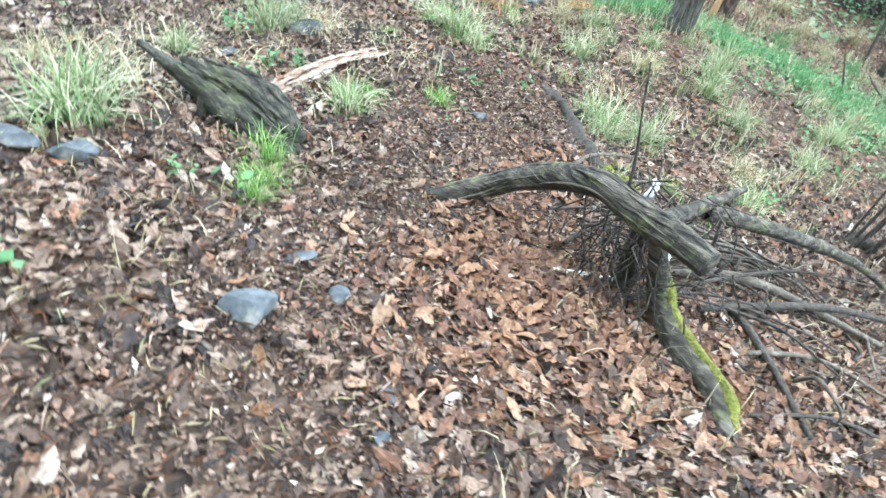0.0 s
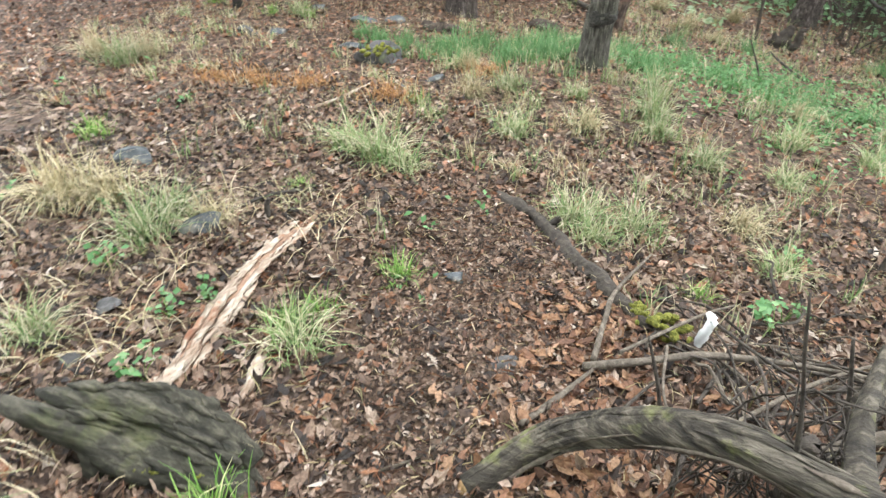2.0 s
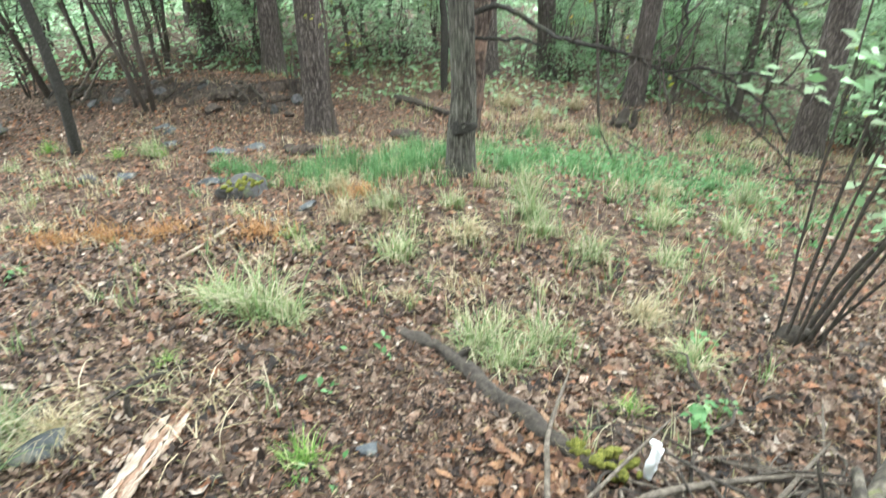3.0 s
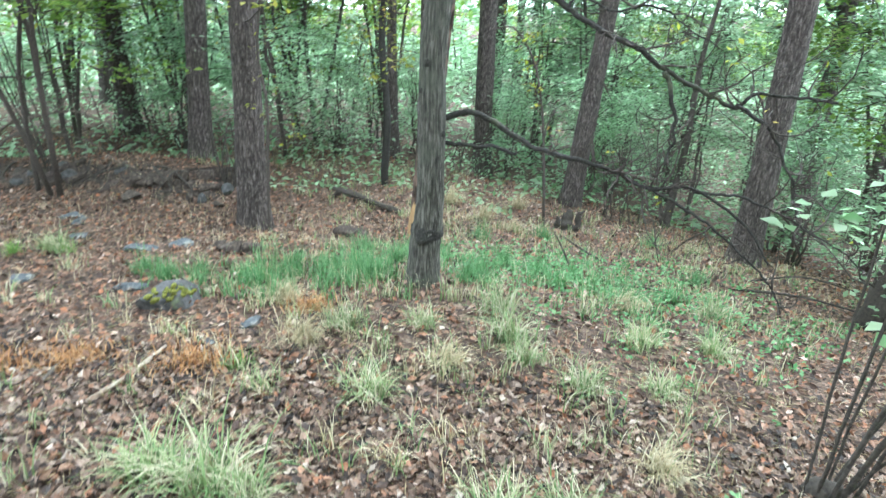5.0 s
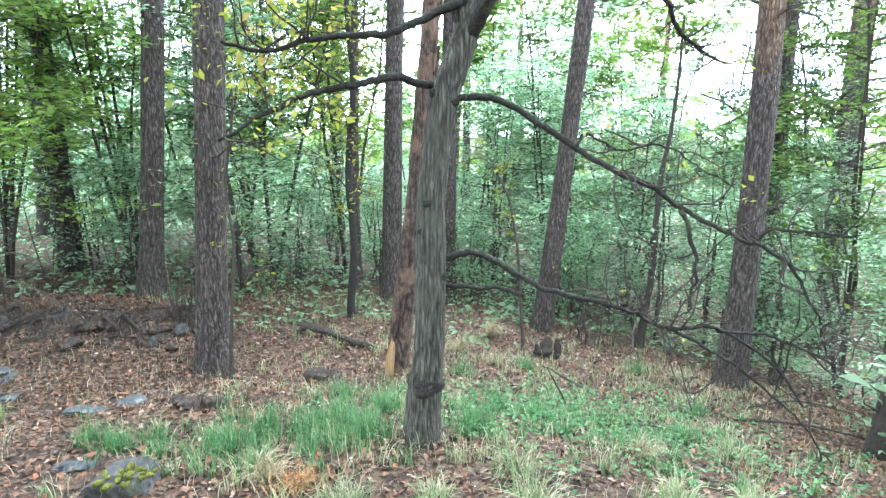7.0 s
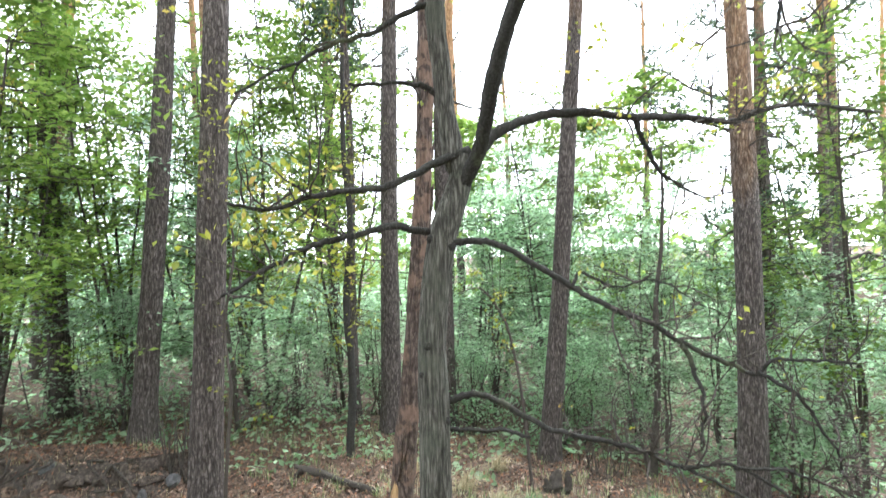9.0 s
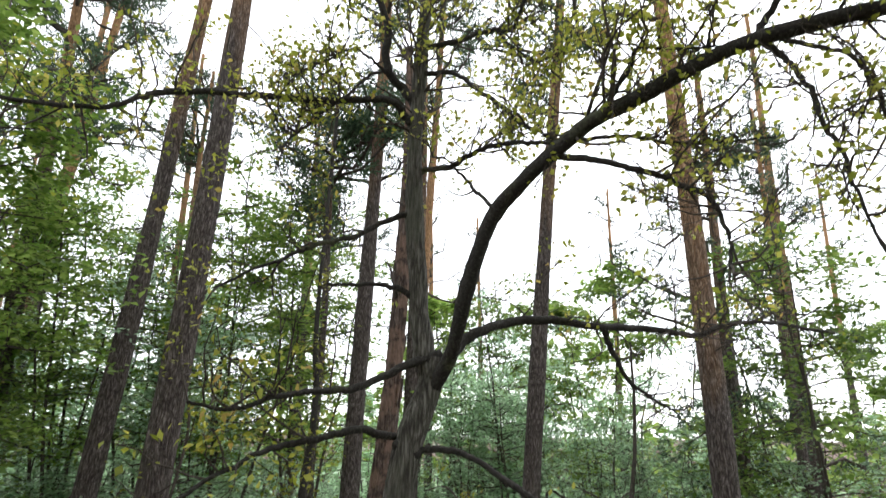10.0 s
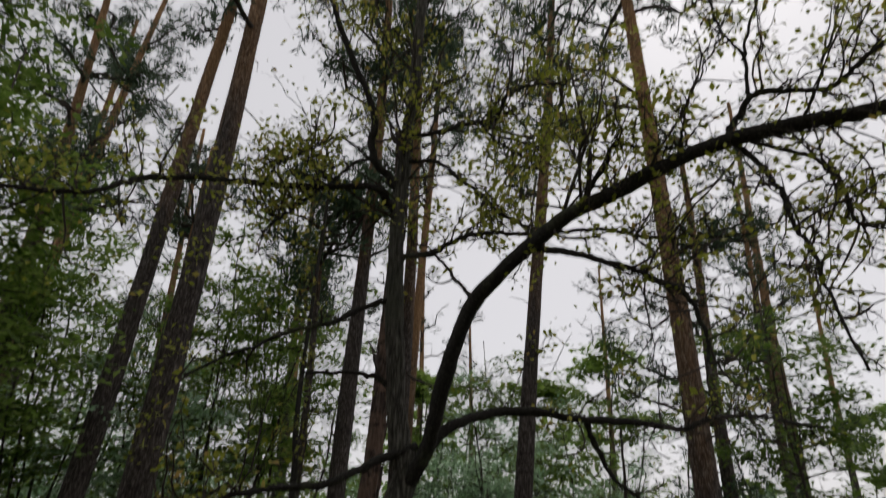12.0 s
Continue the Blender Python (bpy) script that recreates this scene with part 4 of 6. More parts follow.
# unseen trees added behind the camera to hold back sky light
for i in range(30):
    a = 105 + 150 * (i % 15) / 14 + rng.uniform(-4, 4)
    r = rng.uniform(5.5, 8.0) if i < 15 else rng.uniform(9, 13)
    plant((6, 5, 6)[i % 3], -1.0 + r * math.sin(radians(a)), 0.0 + r * math.cos(radians(a)), rng.uniform(1.2, 1.6))

# hazel with bare lower stems by the path
rng = np.random.default_rng(50)
HX, HY = 0.3, 3.88
hazel = thing("hazel_shrub", (HX, HY, g(HX, HY)), "hazel clump of thin dark stems with fresh leaves above", "shrub")
stems, tips = [], []
for foot, slope, tall, r in ((-0.08, 0.04, 2.4, 0.008), (-0.05, 0.09, 2.3, 0.01), (-0.02, 0.13, 2.2, 0.011), (0.0, 0.18, 2.4, 0.008), (0.03, 0.34, 1.7, 0.015), (0.05, 0.45, 1.5, 0.014), (0.08, 0.4, 1.9, 0.01), (0.1, 0.55, 1.3, 0.009)):
    base = np.array([foot, rng.normal(0, 0.04), -0.05])
    back = rng.uniform(-0.15, 0.25)
    line = curve([base, base + [slope * 0.3 * tall * 0.8, back * 0.3, tall * 0.3], base + [slope * 0.62 * tall, back * 0.6, tall * 0.62], base + [slope * 1.05 * tall, back, tall]], 16)
    line = crooked(line, rng, 0.02)
    part("stem", tube(line, [r, r * 0.8, r * 0.35], 7, rng, 0.1), M_DARKSTICK, hazel)
    t2, p2 = branchlets(line, 0.01, rng, 5, 0.5, 2, rise=0.05, start_at=0.5)
    stems += t2
    tips += p2
part("crown", tube(curve([(-0.05, 0, -0.06), (0.0, 0.01, 0.02), (0.08, 0, 0.07)], 8), [0.07, 0.08, 0.03], 10, rng, 0.3), M_DARKSTICK, hazel, "dark knotted foot of the stems")
part("twigwork", merge(stems), M_TWIG, hazel)
part("foliage", spray(tips, rng, 1, 0.085, 0.04, flatness=0.7, width=0.75), M_BEECH, hazel, "fresh green leaves")

# the wood beyond, closing the view
rng = np.random.default_rng(77)
n = 20000
a, r = rng.uniform(0, 6.283, n), rng.uniform(42, 75, n)
x, y = -2 + r * np.sin(a), 5 + r * np.cos(a)
crown = 8.0 + 3.5 * np.sin(a * 9) + 2.5 * np.sin(a * 23 + 1)
z = height(x, y) + rng.uniform(0, 1, n) ** 1.2 * np.maximum(crown, 5.0)
tagged(built("far_woods", *leaves(np.stack([x, y, z], 1), 1.1, rng, 0.4, 0.6), M_DEEPLEAF), "distant green leafy woods", "woods", kind="stuff")

# thin stems, shoots and dead brush between the trees


def shoots(x, y, n, tall, seed, label, spread=0.1, lean=0.25, r=0.009, name="bare_shoots"):
    rng = np.random.default_rng(seed)
    ob = thing(name, (x, y, g(x, y)), label, "shrub")
    for i in range(n):
        a, h = rng.uniform(0, 6.3), tall * rng.uniform(0.5, 1.1)
        base = np.array([rng.normal(0, spread), rng.normal(0, spread * 0.6), -0.05])
        top = base + [math.cos(a) * lean * h, math.sin(a) * lean * h, h]
        part("shoot", tube(curve([base, base * 0.5 + top * 0.5 + rng.normal(0, 0.04, 3), top], 9), [r, r * 0.8, r * 0.3], 6, rng, 0.06), M_DARKSTICK, ob)
    return ob


shoots(-5.0, 9.3, 11, 1.1, 801, "clump of dark bare shoots beside a pine trunk", 0.1, 0.12, 0.014)
shoots(0.75, 10.9, 16, 0.8, 802, "row of thin bare shoots under the hedge", 0.3, 0.18)
shoots(-7.3, 8.7, 7, 3.0, 804, "leaning group of thin dark stems", 0.15, 0.2, 0.012)
shoots(-8.0, 12.2, 12, 1.6, 805, "dense group of thin dark stems in the undergrowth", 0.4, 0.15, 0.014)
shoots(-3.9, 13.0, 12, 1.0, 806, "cluster of short dark shoots in the undergrowth", 0.35, 0.2, 0.012)
shoots(-1.7, 12.4, 8, 0.9, 807, "cluster of short dark shoots in the undergrowth", 0.3, 0.2, 0.012)


def bough(name, label, points, r, seed, twig_count, reach, mat, leaf=0):
    rng = np.random.default_rng(seed)
    o = np.array([points[0][0], points[0][1], points[0][2]])
    ob = thing(name, o, label, "branch")
    line = curve(np.array(points) - o, 8 * len(points))
    part("stem", tube(line, [r, r * 0.7, r * 0.3], 7, rng, 0.08), mat, ob)
    t2, p2 = branchlets(line, r * 0.7, rng, twig_count, reach, 2, rise=0.05)
    part("twigwork", merge(t2), mat, ob)
    if leaf:
        part("foliage", spray(p2, rng, leaf, 0.06, 0.03), M_OAKLEAF, ob, "yellow-green young leaves")


G2, G3, G4 = g(-0.63, 9.5), g(-4.02, 8.0), g(-7.2, 8.4)
bough("dead_branch", "pale grey dead branch fallen with bare twigs", [(-8.6, 9.0, g(-8.6, 9.0)), (-7.7, 8.7, -0.38), (-7.1, 8.6, -0.2), (-6.5, 8.5, -0.12), (-6.0, 8.4, -0.3)], 0.022, 811, 14, 0.7, M_STICK)
bough("dead_branch", "pale grey dead branch fallen with bare twigs", [(-8.3, 8.6, g(-8.3, 8.6)), (-7.6, 8.6, -0.5), (-7.0, 8.6, -0.42), (-6.4, 8.5, -0.5), (-6.0, 8.4, -0.75)], 0.018, 812, 12, 0.6, M_STICK)
bough("young_oak", "thin arching young oak stem with a few leaves", [(-0.63, 9.5, G2 - 0.03), (-0.72, 9.5, -0.6), (-0.78, 9.5, -0.1), (-0.92, 9.5, 0.5), (-1.2, 9.45, 0.92), (-1.5, 9.4, 0.9)], 0.022, 813, 9, 0.4, M_TWIG, 1)
bough("young_oak", "thin young oak stem rising beside a pine trunk", [(-4.02, 8.0, G3 - 0.03), (-3.96, 8.0, -0.6), (-3.9, 8.0, 0.1), (-3.95, 8.0, 0.7), (-3.8, 7.9, 1.6), (-3.95, 7.8, 2.4), (-3.6, 7.7, 3.1)], 0.022, 814, 16, 0.8, M_TWIG, 1)
bough("young_oak", "slender young oak with twigs and yellow-green leaves", [(-7.2, 8.4, G4 - 0.03), (-7.0, 8.3, 0.3), (-6.6, 8.2, 1.4), (-6.2, 8.0, 2.6), (-5.9, 7.8, 3.6)], 0.03, 815, 22, 1.0, M_TWIG, 2)

# ---- dead wood ----


def wood(name, label, category, pieces, material, seed=0, lumps=0.1, sides=10, parts=(), group=""):
    """A log, root or stick: its pieces are (points, radii); the first gives the place."""
    rng = np.random.default_rng(seed)
    o = np.array(pieces[0][0][0])
    ob = thing(name, o, label, category, group)
    for i, (points, radii) in enumerate(pieces):
        line = curve(np.array(points) - o, 7 * len(points))
        piece = part("stem" if i == 0 else "branch", tube(line, radii, sides if i == 0 else 7, rng, lumps), material, ob)
        stem = piece if i == 0 else stem
    for nm, points, radii, mat, lab in parts:
        if nm == "moss":
            part(nm, cushions(np.array(points) - o, max(radii) * 1.25, rng), mat, stem, lab)
        else:
            part(nm, tube(curve(np.array(points) - o, 6 * len(points)), radii, 9, rng, 0.22), mat, stem, lab)
    return ob


wood("fallen_branch", "arched grey-brown fallen oak branch with mossy patches", "branch",
     [([(-1.07, 1.46, -0.33), (-0.93, 1.63, -0.26), (-0.74, 1.66, -0.12), (-0.535, 1.63, -0.01), (-0.35, 1.59, 0.0), (-0.2, 1.53, 0.03), (-0.1, 1.5, 0.03)], [0.036, 0.043, 0.046, 0.047, 0.046, 0.042]),
      ([(-0.3, 1.6, -0.01), (-0.27, 1.85, -0.06), (-0.2, 2.15, -0.07)], [0.035, 0.028, 0.012]),
      ([(-0.25, 1.95, -0.1), (-0.1, 2.2, -0.2), (0.1, 2.5, -0.33), (0.3, 2.9, -0.55), (0.5, 3.1, -0.72)], [0.03, 0.03, 0.026, 0.02, 0.01]),
      ([(-0.3, 1.62, -0.02), (-0.25, 1.68, -0.2), (-0.17, 1.66, -0.34), (-0.04, 1.55, -0.345), (0.1, 1.46, -0.325), (0.2, 1.3, -0.31)], [0.025, 0.036, 0.043, 0.043, 0.04, 0.03]),
      ],
     M_DEAD, 1, 0.09, 14,
     [("twig", [(-0.42, 1.62, 0.0), (-0.45, 1.64, 0.14), (-0.49, 1.65, 0.28), (-0.52, 1.66, 0.4)], [0.006, 0.0045, 0.0035, 0.002], M_DARKSTICK, "thin dark upright twig"),
      ("moss_strip", [(-0.24, 1.70, -0.19), (-0.15, 1.675, -0.318), (-0.02, 1.57, -0.322), (0.115, 1.478, -0.3), (0.19, 1.36, -0.295)], [0.012, 0.026, 0.02, 0.027, 0.022, 0.026, 0.008], M_MOSS, "yellow-green moss"),
      ("broken_end", [(-1.085, 1.445, -0.332), (-1.075, 1.455, -0.33), (-1.06, 1.47, -0.325)], [0.012, 0.026, 0.03], M_RAWWOOD, "pale broken end")])
rng = np.random.default_rng(62)
fallen = next(ob for ob in bpy.data.objects if ob.name == "fallen_branch")
spine = curve([(-1.07, 1.46, -0.33), (-0.93, 1.63, -0.26), (-0.74, 1.66, -0.12), (-0.535, 1.63, -0.01), (-0.35, 1.59, 0.0), (-0.2, 1.53, 0.03), (-0.1, 1.5, 0.03)], 90)
girth = np.interp(np.linspace(0, 1, 90), np.linspace(0, 1, 6), [0.036, 0.043, 0.046, 0.047, 0.046, 0.042])
ahead = unit(np.gradient(spine, axis=0))
across = unit(np.cross(ahead, [0, 0, 1.0]))
above = np.cross(across, ahead)
for i in range(46):
    k, n, a = rng.integers(0, 70), rng.integers(10, 26), rng.uniform(-0.3, 3.4)
    q = slice(k, min(k + n, 90))
    swing = a + np.linspace(0, rng.uniform(-0.35, 0.35), len(spine[q]))
    line = spine[q] + (girth[q][:, None] * 0.97) * (np.cos(swing)[:, None] * across[q] + np.sin(swing)[:, None] * above[q])
    pale = i % 5 == 0
    part("bark_strip", tube(line - np.array(fallen.location), [0.001, rng.uniform(0.003, 0.007), rng.uniform(0.003, 0.006), 0.001], 6, rng, 0.25, flat=rng.uniform(1.0, 2.0)), M_STICK if pale else M_DEAD, fallen, "bare grey strip of wood" if pale else "")
rng = np.random.default_rng(61)
roots = thing("root_mass", (-0.36, 1.72, g(-0.36, 1.72)), "tangle of fine dark rootlets under the fallen branch", "roots")
hair = []
for i in range(150):
    a = np.array([rng.normal(0, 0.13), rng.normal(0, 0.1), rng.uniform(0.1, 0.42)])
    pts, d = [a], unit(rng.normal(0, 1, 3) + [0, 0, -0.8])
    for k in range(5):
        d = unit(d + rng.normal(0, 0.4, 3) + [0, 0, -0.15])
        pts.append(pts[-1] + d * 0.06)
    pts = np.array(pts)
    pts[:, 2] = np.maximum(pts[:, 2], -0.01)
    hair.append(tube(pts, [0.004, 0.0015], 3))
part("root_tangle", merge(hair), M_DARKSTICK, roots)
part("core", tube(curve([(-0.02, 0, 0.4), (0.0, 0.02, 0.2), (0.03, 0.0, -0.03)], 8), [0.02, 0.035, 0.03], 9, rng, 0.25), M_DARKSTICK, roots)

wood("rotten_stump", "dark weathered stump lying with a pointed prong", "stump",
     [([(-1.54, 1.2, -0.31), (-1.64, 1.18, -0.27), (-1.8, 1.12, -0.22), (-1.95, 1.09, -0.17), (-2.1, 1.06, -0.135), (-2.2, 1.04, -0.115), (-2.3, 1.03, -0.1)], [0.03, 0.052, 0.056, 0.05, 0.038, 0.026, 0.02, 0.011]),
      ([(-1.57, 1.26, -0.27), (-1.68, 1.26, -0.215), (-1.8, 1.235, -0.17), (-1.94, 1.18, -0.145), (-2.06, 1.13, -0.13), (-2.13, 1.11, -0.12)], [0.03, 0.05, 0.056, 0.05, 0.034, 0.01]),
      ([(-1.6, 1.21, -0.27), (-1.75, 1.18, -0.22), (-1.9, 1.14, -0.18), (-2.04, 1.09, -0.15)], [0.04, 0.05, 0.046, 0.02]),
      ([(-1.92, 1.1, -0.18), (-1.9, 1.06, -0.24), (-1.875, 1.04, -0.31)], [0.045, 0.036, 0.042]),
      ([(-1.72, 1.3, -0.19), (-1.77, 1.27, -0.15), (-1.83, 1.25, -0.135), (-1.92, 1.21, -0.125)], [0.028, 0.034, 0.03, 0.008]),
      ([(-1.53, 1.23, -0.3), (-1.62, 1.23, -0.255), (-1.74, 1.21, -0.2), (-1.84, 1.19, -0.175)], [0.012, 0.022, 0.022, 0.008]),
      ([(-1.58, 1.16, -0.3), (-1.7, 1.115, -0.255), (-1.82, 1.085, -0.22), (-1.94, 1.07, -0.185)], [0.01, 0.02, 0.018, 0.008])],
     M_DEADGREY, 2, 0.2, 18,
     [("moss", [(-1.72, 1.12, -0.205), (-1.76, 1.1, -0.2), (-1.79, 1.09, -0.195)], [0.008, 0.014, 0.008], M_MOSS, "small moss cushion"),
      ("moss", [(-1.62, 1.17, -0.235), (-1.65, 1.16, -0.225), (-1.68, 1.15, -0.22)], [0.008, 0.016, 0.008], M_MOSS, "small moss cushion")])

rng = np.random.default_rng(64)
stump = next(ob for ob in bpy.data.objects if ob.name == "rotten_stump")
low_edge = curve([(-1.55, 1.17, -0.275), (-1.7, 1.12, -0.225), (-1.85, 1.085, -0.185), (-2.0, 1.06, -0.145), (-2.16, 1.035, -0.105)], 60)
top_edge = curve([(-1.58, 1.28, -0.24), (-1.7, 1.27, -0.17), (-1.82, 1.25, -0.12), (-1.96, 1.19, -0.1), (-2.08, 1.14, -0.1)], 60)
for i in range(54):
    k, n, u = rng.integers(0, 44), rng.integers(6, 18), rng.uniform(-0.1, 1.1)
    line = (low_edge * (1 - u) + top_edge * u)[k:k + n] + rng.normal(0, 0.004, 3)
    line[:, 2] += 0.012 * np.sin(np.clip(u, 0, 1) * 3.14) + rng.uniform(-0.006, 0.014)
    part("splinter", tube(line - np.array(stump.location), [0.002, rng.uniform(0.004, 0.011), rng.uniform(0.004, 0.01), 0.002], 6, rng, 0.3, flat=rng.uniform(0.8, 2.0)), M_DEADGREY, stump)

wood("dark_root", "dark decaying root half sunk in leaves with a mossy end", "root",
     [(on([(-1.72, 3.27), (-1.55, 3.18), (-1.4, 3.1), (-1.13, 2.79), (-0.88, 2.54), (-0.72, 2.45)], 0.026), [0.016, 0.034, 0.03, 0.042, 0.028, 0.04, 0.03, 0.034]),
      (on([(-1.62, 3.24, 0.0), (-1.5, 3.17, 0.035), (-1.36, 3.05, 0.03), (-1.25, 2.95, 0.0)], 0), [0.012, 0.026, 0.022, 0.01]),
      (on([(-1.2, 2.85, 0.0), (-1.06, 2.74, 0.04), (-0.95, 2.6, 0.02)], 0), [0.012, 0.026, 0.01]),
      (on([(-1.38, 3.08, 0.03), (-1.32, 3.1, 0.1)], 0), [0.02, 0.012])], M_DARKSTICK, 3, 0.42, 14,
     [("moss", on([(-0.86, 2.53, 0.05), (-0.76, 2.47, 0.075), (-0.62, 2.42, 0.05)], 0), [0.04, 0.06, 0.03], M_MOSS, "bright yellow-green moss")])

rotten = wood("rotting_branch", "pale rotting branch with flaking reddish bark", "branch",
              [(on([(-1.95, 1.25), (-2.06, 1.5), (-2.2, 1.89), (-2.27, 2.2), (-2.35, 2.56)], 0.012), [0.02, 0.028, 0.03, 0.022, 0.008])], M_ROTCORE, 4, 0.3, 12)
rng = np.random.default_rng(63)
spine = curve(on([(-1.95, 1.25), (-2.06, 1.5), (-2.2, 1.89), (-2.27, 2.2), (-2.35, 2.56)], 0.03), 60)
for i in range(46):
    k, n = rng.integers(0, 46), rng.integers(6, 15)
    side = rng.uniform(-0.048, 0.048)
    line = spine[k:k + n] + np.array([side, 0.3 * side, 0.014 - abs(side) * 0.55 + rng.uniform(0, 0.012)]) + rng.normal(0, 0.003, (len(spine[k:k + n]), 3))
    part("bark_flake", tube(line - np.array(spine[0]) + (np.array(spine[0]) - np.array(rotten.location)), [0.001, rng.uniform(0.003, 0.005), rng.uniform(0.003, 0.005), 0.001], 6, rng, 0.3, flat=rng.uniform(2.2, 4.5)), M_PALEBARK, rotten)
wood("rotting_branch", "short pale splintered piece of rotting wood", "branch", [(on([(-1.78, 1.42), (-1.84, 1.55), (-1.91, 1.69)], 0.015), [0.012, 0.022, 0.008])], M_PALEBARK, 5, 0.25)
wood("birch_stick", "white peeling birch stick on brown leaves", "stick", [(on([(-0.54, 1.47), (-0.45, 1.63), (-0.34, 1.8)], 0.02), [0.014, 0.016, 0.014])], M_BIRCH, 6, 0.08)
STICKS = [
    ([(-0.93, 2.08, .05), (-0.75, 2.21, .07), (-0.58, 2.33, .09), (-0.3, 2.47, .09), (0.0, 2.6, .08)], 0.019, 0),
    ([(-0.91, 2.13, .05), (-0.925, 2.35, .08), (-0.93, 2.56, .08), (-0.87, 3.12, .03)], 0.014, 0),
    ([(-1.02, 1.72, .02), (-0.97, 1.86, .03), (-0.9, 2.08, .05)], 0.016, 0),
    ([(-0.65, 1.99, .0), (-0.7, 2.02, .16), (-0.76, 2.06, .3)], 0.009, 1),
    ([(-0.17, 2.14, .0), (-0.2, 2.16, .2), (-0.26, 2.2, .42)], 0.011, 1),
    ([(-0.84, 2.2, .07), (-0.62, 2.5, .14), (-0.5, 2.72, .13)], 0.009, 0),
    ([(-0.6, 2.55, .12), (-0.35, 2.4, .1), (-0.05, 2.3, .05)], 0.008, 1),
    ([(-0.75, 2.0, .02), (-0.4, 2.15, .05), (0.0, 2.5, .04)], 0.01, 1),
    ([(-0.55, 1.95, .03), (-0.25, 2.35, .1), (0.1, 2.85, .05)], 0.012, 0),
    ([(-0.3, 2.0, .04), (0.0, 2.25, .08), (0.5, 2.55, .04)], 0.03, 0),
    ([(-0.1, 1.9, .03), (0.25, 2.4, .1), (0.7, 3.0, .04)], 0.022, 1),
    ([(-0.03, 2.06, .03), (0.17, 1.84, .04), (0.37, 1.59, .03)], 0.02, 1),
    ([(-0.28, 1.63, .05), (-0.13, 1.97, .12), (0.1, 2.54, .14), (0.44, 3.26, .03)], 0.01, 1),
    ([(-0.7, 2.3, .1), (-0.66, 2.05, .06), (-0.5, 1.85, .03)], 0.007, 0),
    ([(-0.45, 2.6, .03), (-0.4, 2.25, .14), (-0.38, 1.95, .1)], 0.007, 1),
    ([(0.05, 1.75, .02), (0.3, 2.0, .06), (0.6, 2.15, .03)], 0.012, 0),
    ([(0.2, 1.5, .02), (0.42, 1.75, .05), (0.7, 1.9, .02)], 0.01, 1),
    ([(-3.35, 3.82, .02), (-3.3, 4.1, .03), (-3.29, 4.46, .03)], 0.02, 2),
    ([(-4.48, 3.3, .02), (-4.55, 3.6, .03), (-4.64, 3.84, .02)], 0.018, 0),
    ([(-2.7, 2.3, .01), (-2.62, 2.55, .05), (-2.5, 2.75, .02)], 0.012, 1),
    ([(-3.75, 4.0, .01), (-3.8, 4.25, .03), (-3.7, 4.5, .02)], 0.015, 0),
    ([(-4.3, 3.9, .01), (-4.1, 3.98, .03), (-3.9, 4.0, .02)], 0.01, 0),
    ([(-0.5, 7.4, .0), (-0.56, 7.42, .14), (-0.7, 7.5, .38)], 0.014, 1),
    ([(-0.05, 8.1, .01), (-0.3, 8.4, .08), (-0.45, 8.7, .14)], 0.018, 1),
    ([(-0.1, 7.0, .01), (0.2, 6.9, .05), (0.45, 6.85, .03)], 0.012, 1),
    ([(1.2, 7.6, .01), (1.9, 7.4, .12), (2.6, 7.3, .05)], 0.02, 1),
    ([(1.6, 8.0, .01), (2.2, 8.0, .2), (3.0, 8.1, .1)], 0.015, 1),
    ([(-0.15, 2.95, .01), (-0.05, 3.15, .03), (0.2, 3.25, .02)], 0.006, 1),
    ([(-1.35, 1.35, .004), (-1.22, 1.5, .012), (-1.15, 1.7, .006)], 0.006, 0),
    ([(-0.72, 1.2, .004), (-0.62, 1.42, .012), (-0.55, 1.7, .006)], 0.006, 1),
    ([(-1.0, 0.35, .004), (-0.85, 0.4, .01), (-0.7, 0.42, .006)], 0.012, 0)]
for i, (points, r, tone) in enumerate(STICKS):
    wood("stick", ("dry grey stick lying on fallen leaves", "dark dead stick among the leaf litter", "yellow-brown decayed stick on leaf litter")[tone], "stick",
         [(on(points, 0), [r * 0.75, r * 0.7, r * 0.4])], (M_STICK, M_DARKSTICK, M_PALEBARK)[tone], 70 + i, 0.12, 8, group="dead sticks on the ground")
rng = np.random.default_rng(91)
for i in range(90):
    x, y, a = rng.normal(-0.18, 0.34), rng.normal(2.25, 0.3), rng.normal(0.7, 1.0)
    L, up = rng.uniform(0.12, 0.6), rng.uniform(0.005, 0.12)
    p = [(x + L * u * math.cos(a) + rng.normal(0, 0.02), y + L * u * math.sin(a) + rng.normal(0, 0.02), 0.01 + up * math.sin(2.6 * u + 0.3)) for u in (0, 0.35, 0.7, 1)]
    r = rng.uniform(0.003, 0.009)
    wood("stick", "thin dark twig in the heap of dead sticks", "stick", [(on(p, 0), [r, r * 0.8, r * 0.4])], M_STICK if i % 3 == 0 else M_DARKSTICK, 700 + i, 0.2, 6, group="dead sticks on the ground")
scrap = wood("bark_scrap", "white scrap of birch bark caught on a twig", "bark", [([(-0.6, 2.46, -0.55), (-0.59, 2.47, -0.5), (-0.575, 2.48, -0.43)], [0.014, 0.02, 0.017]), ([(-0.575, 2.48, -0.43), (-0.6, 2.49, -0.41)], [0.02, 0.008])], M_SCRAP, 9, 0.2)
wood("bark_scrap", "white scrap of bark under the fallen branch", "bark", [([(-0.27, 1.7, -0.1), (-0.255, 1.7, -0.15), (-0.24, 1.7, -0.2)], [0.012, 0.02, 0.01])], M_SCRAP, 10, 0.3)
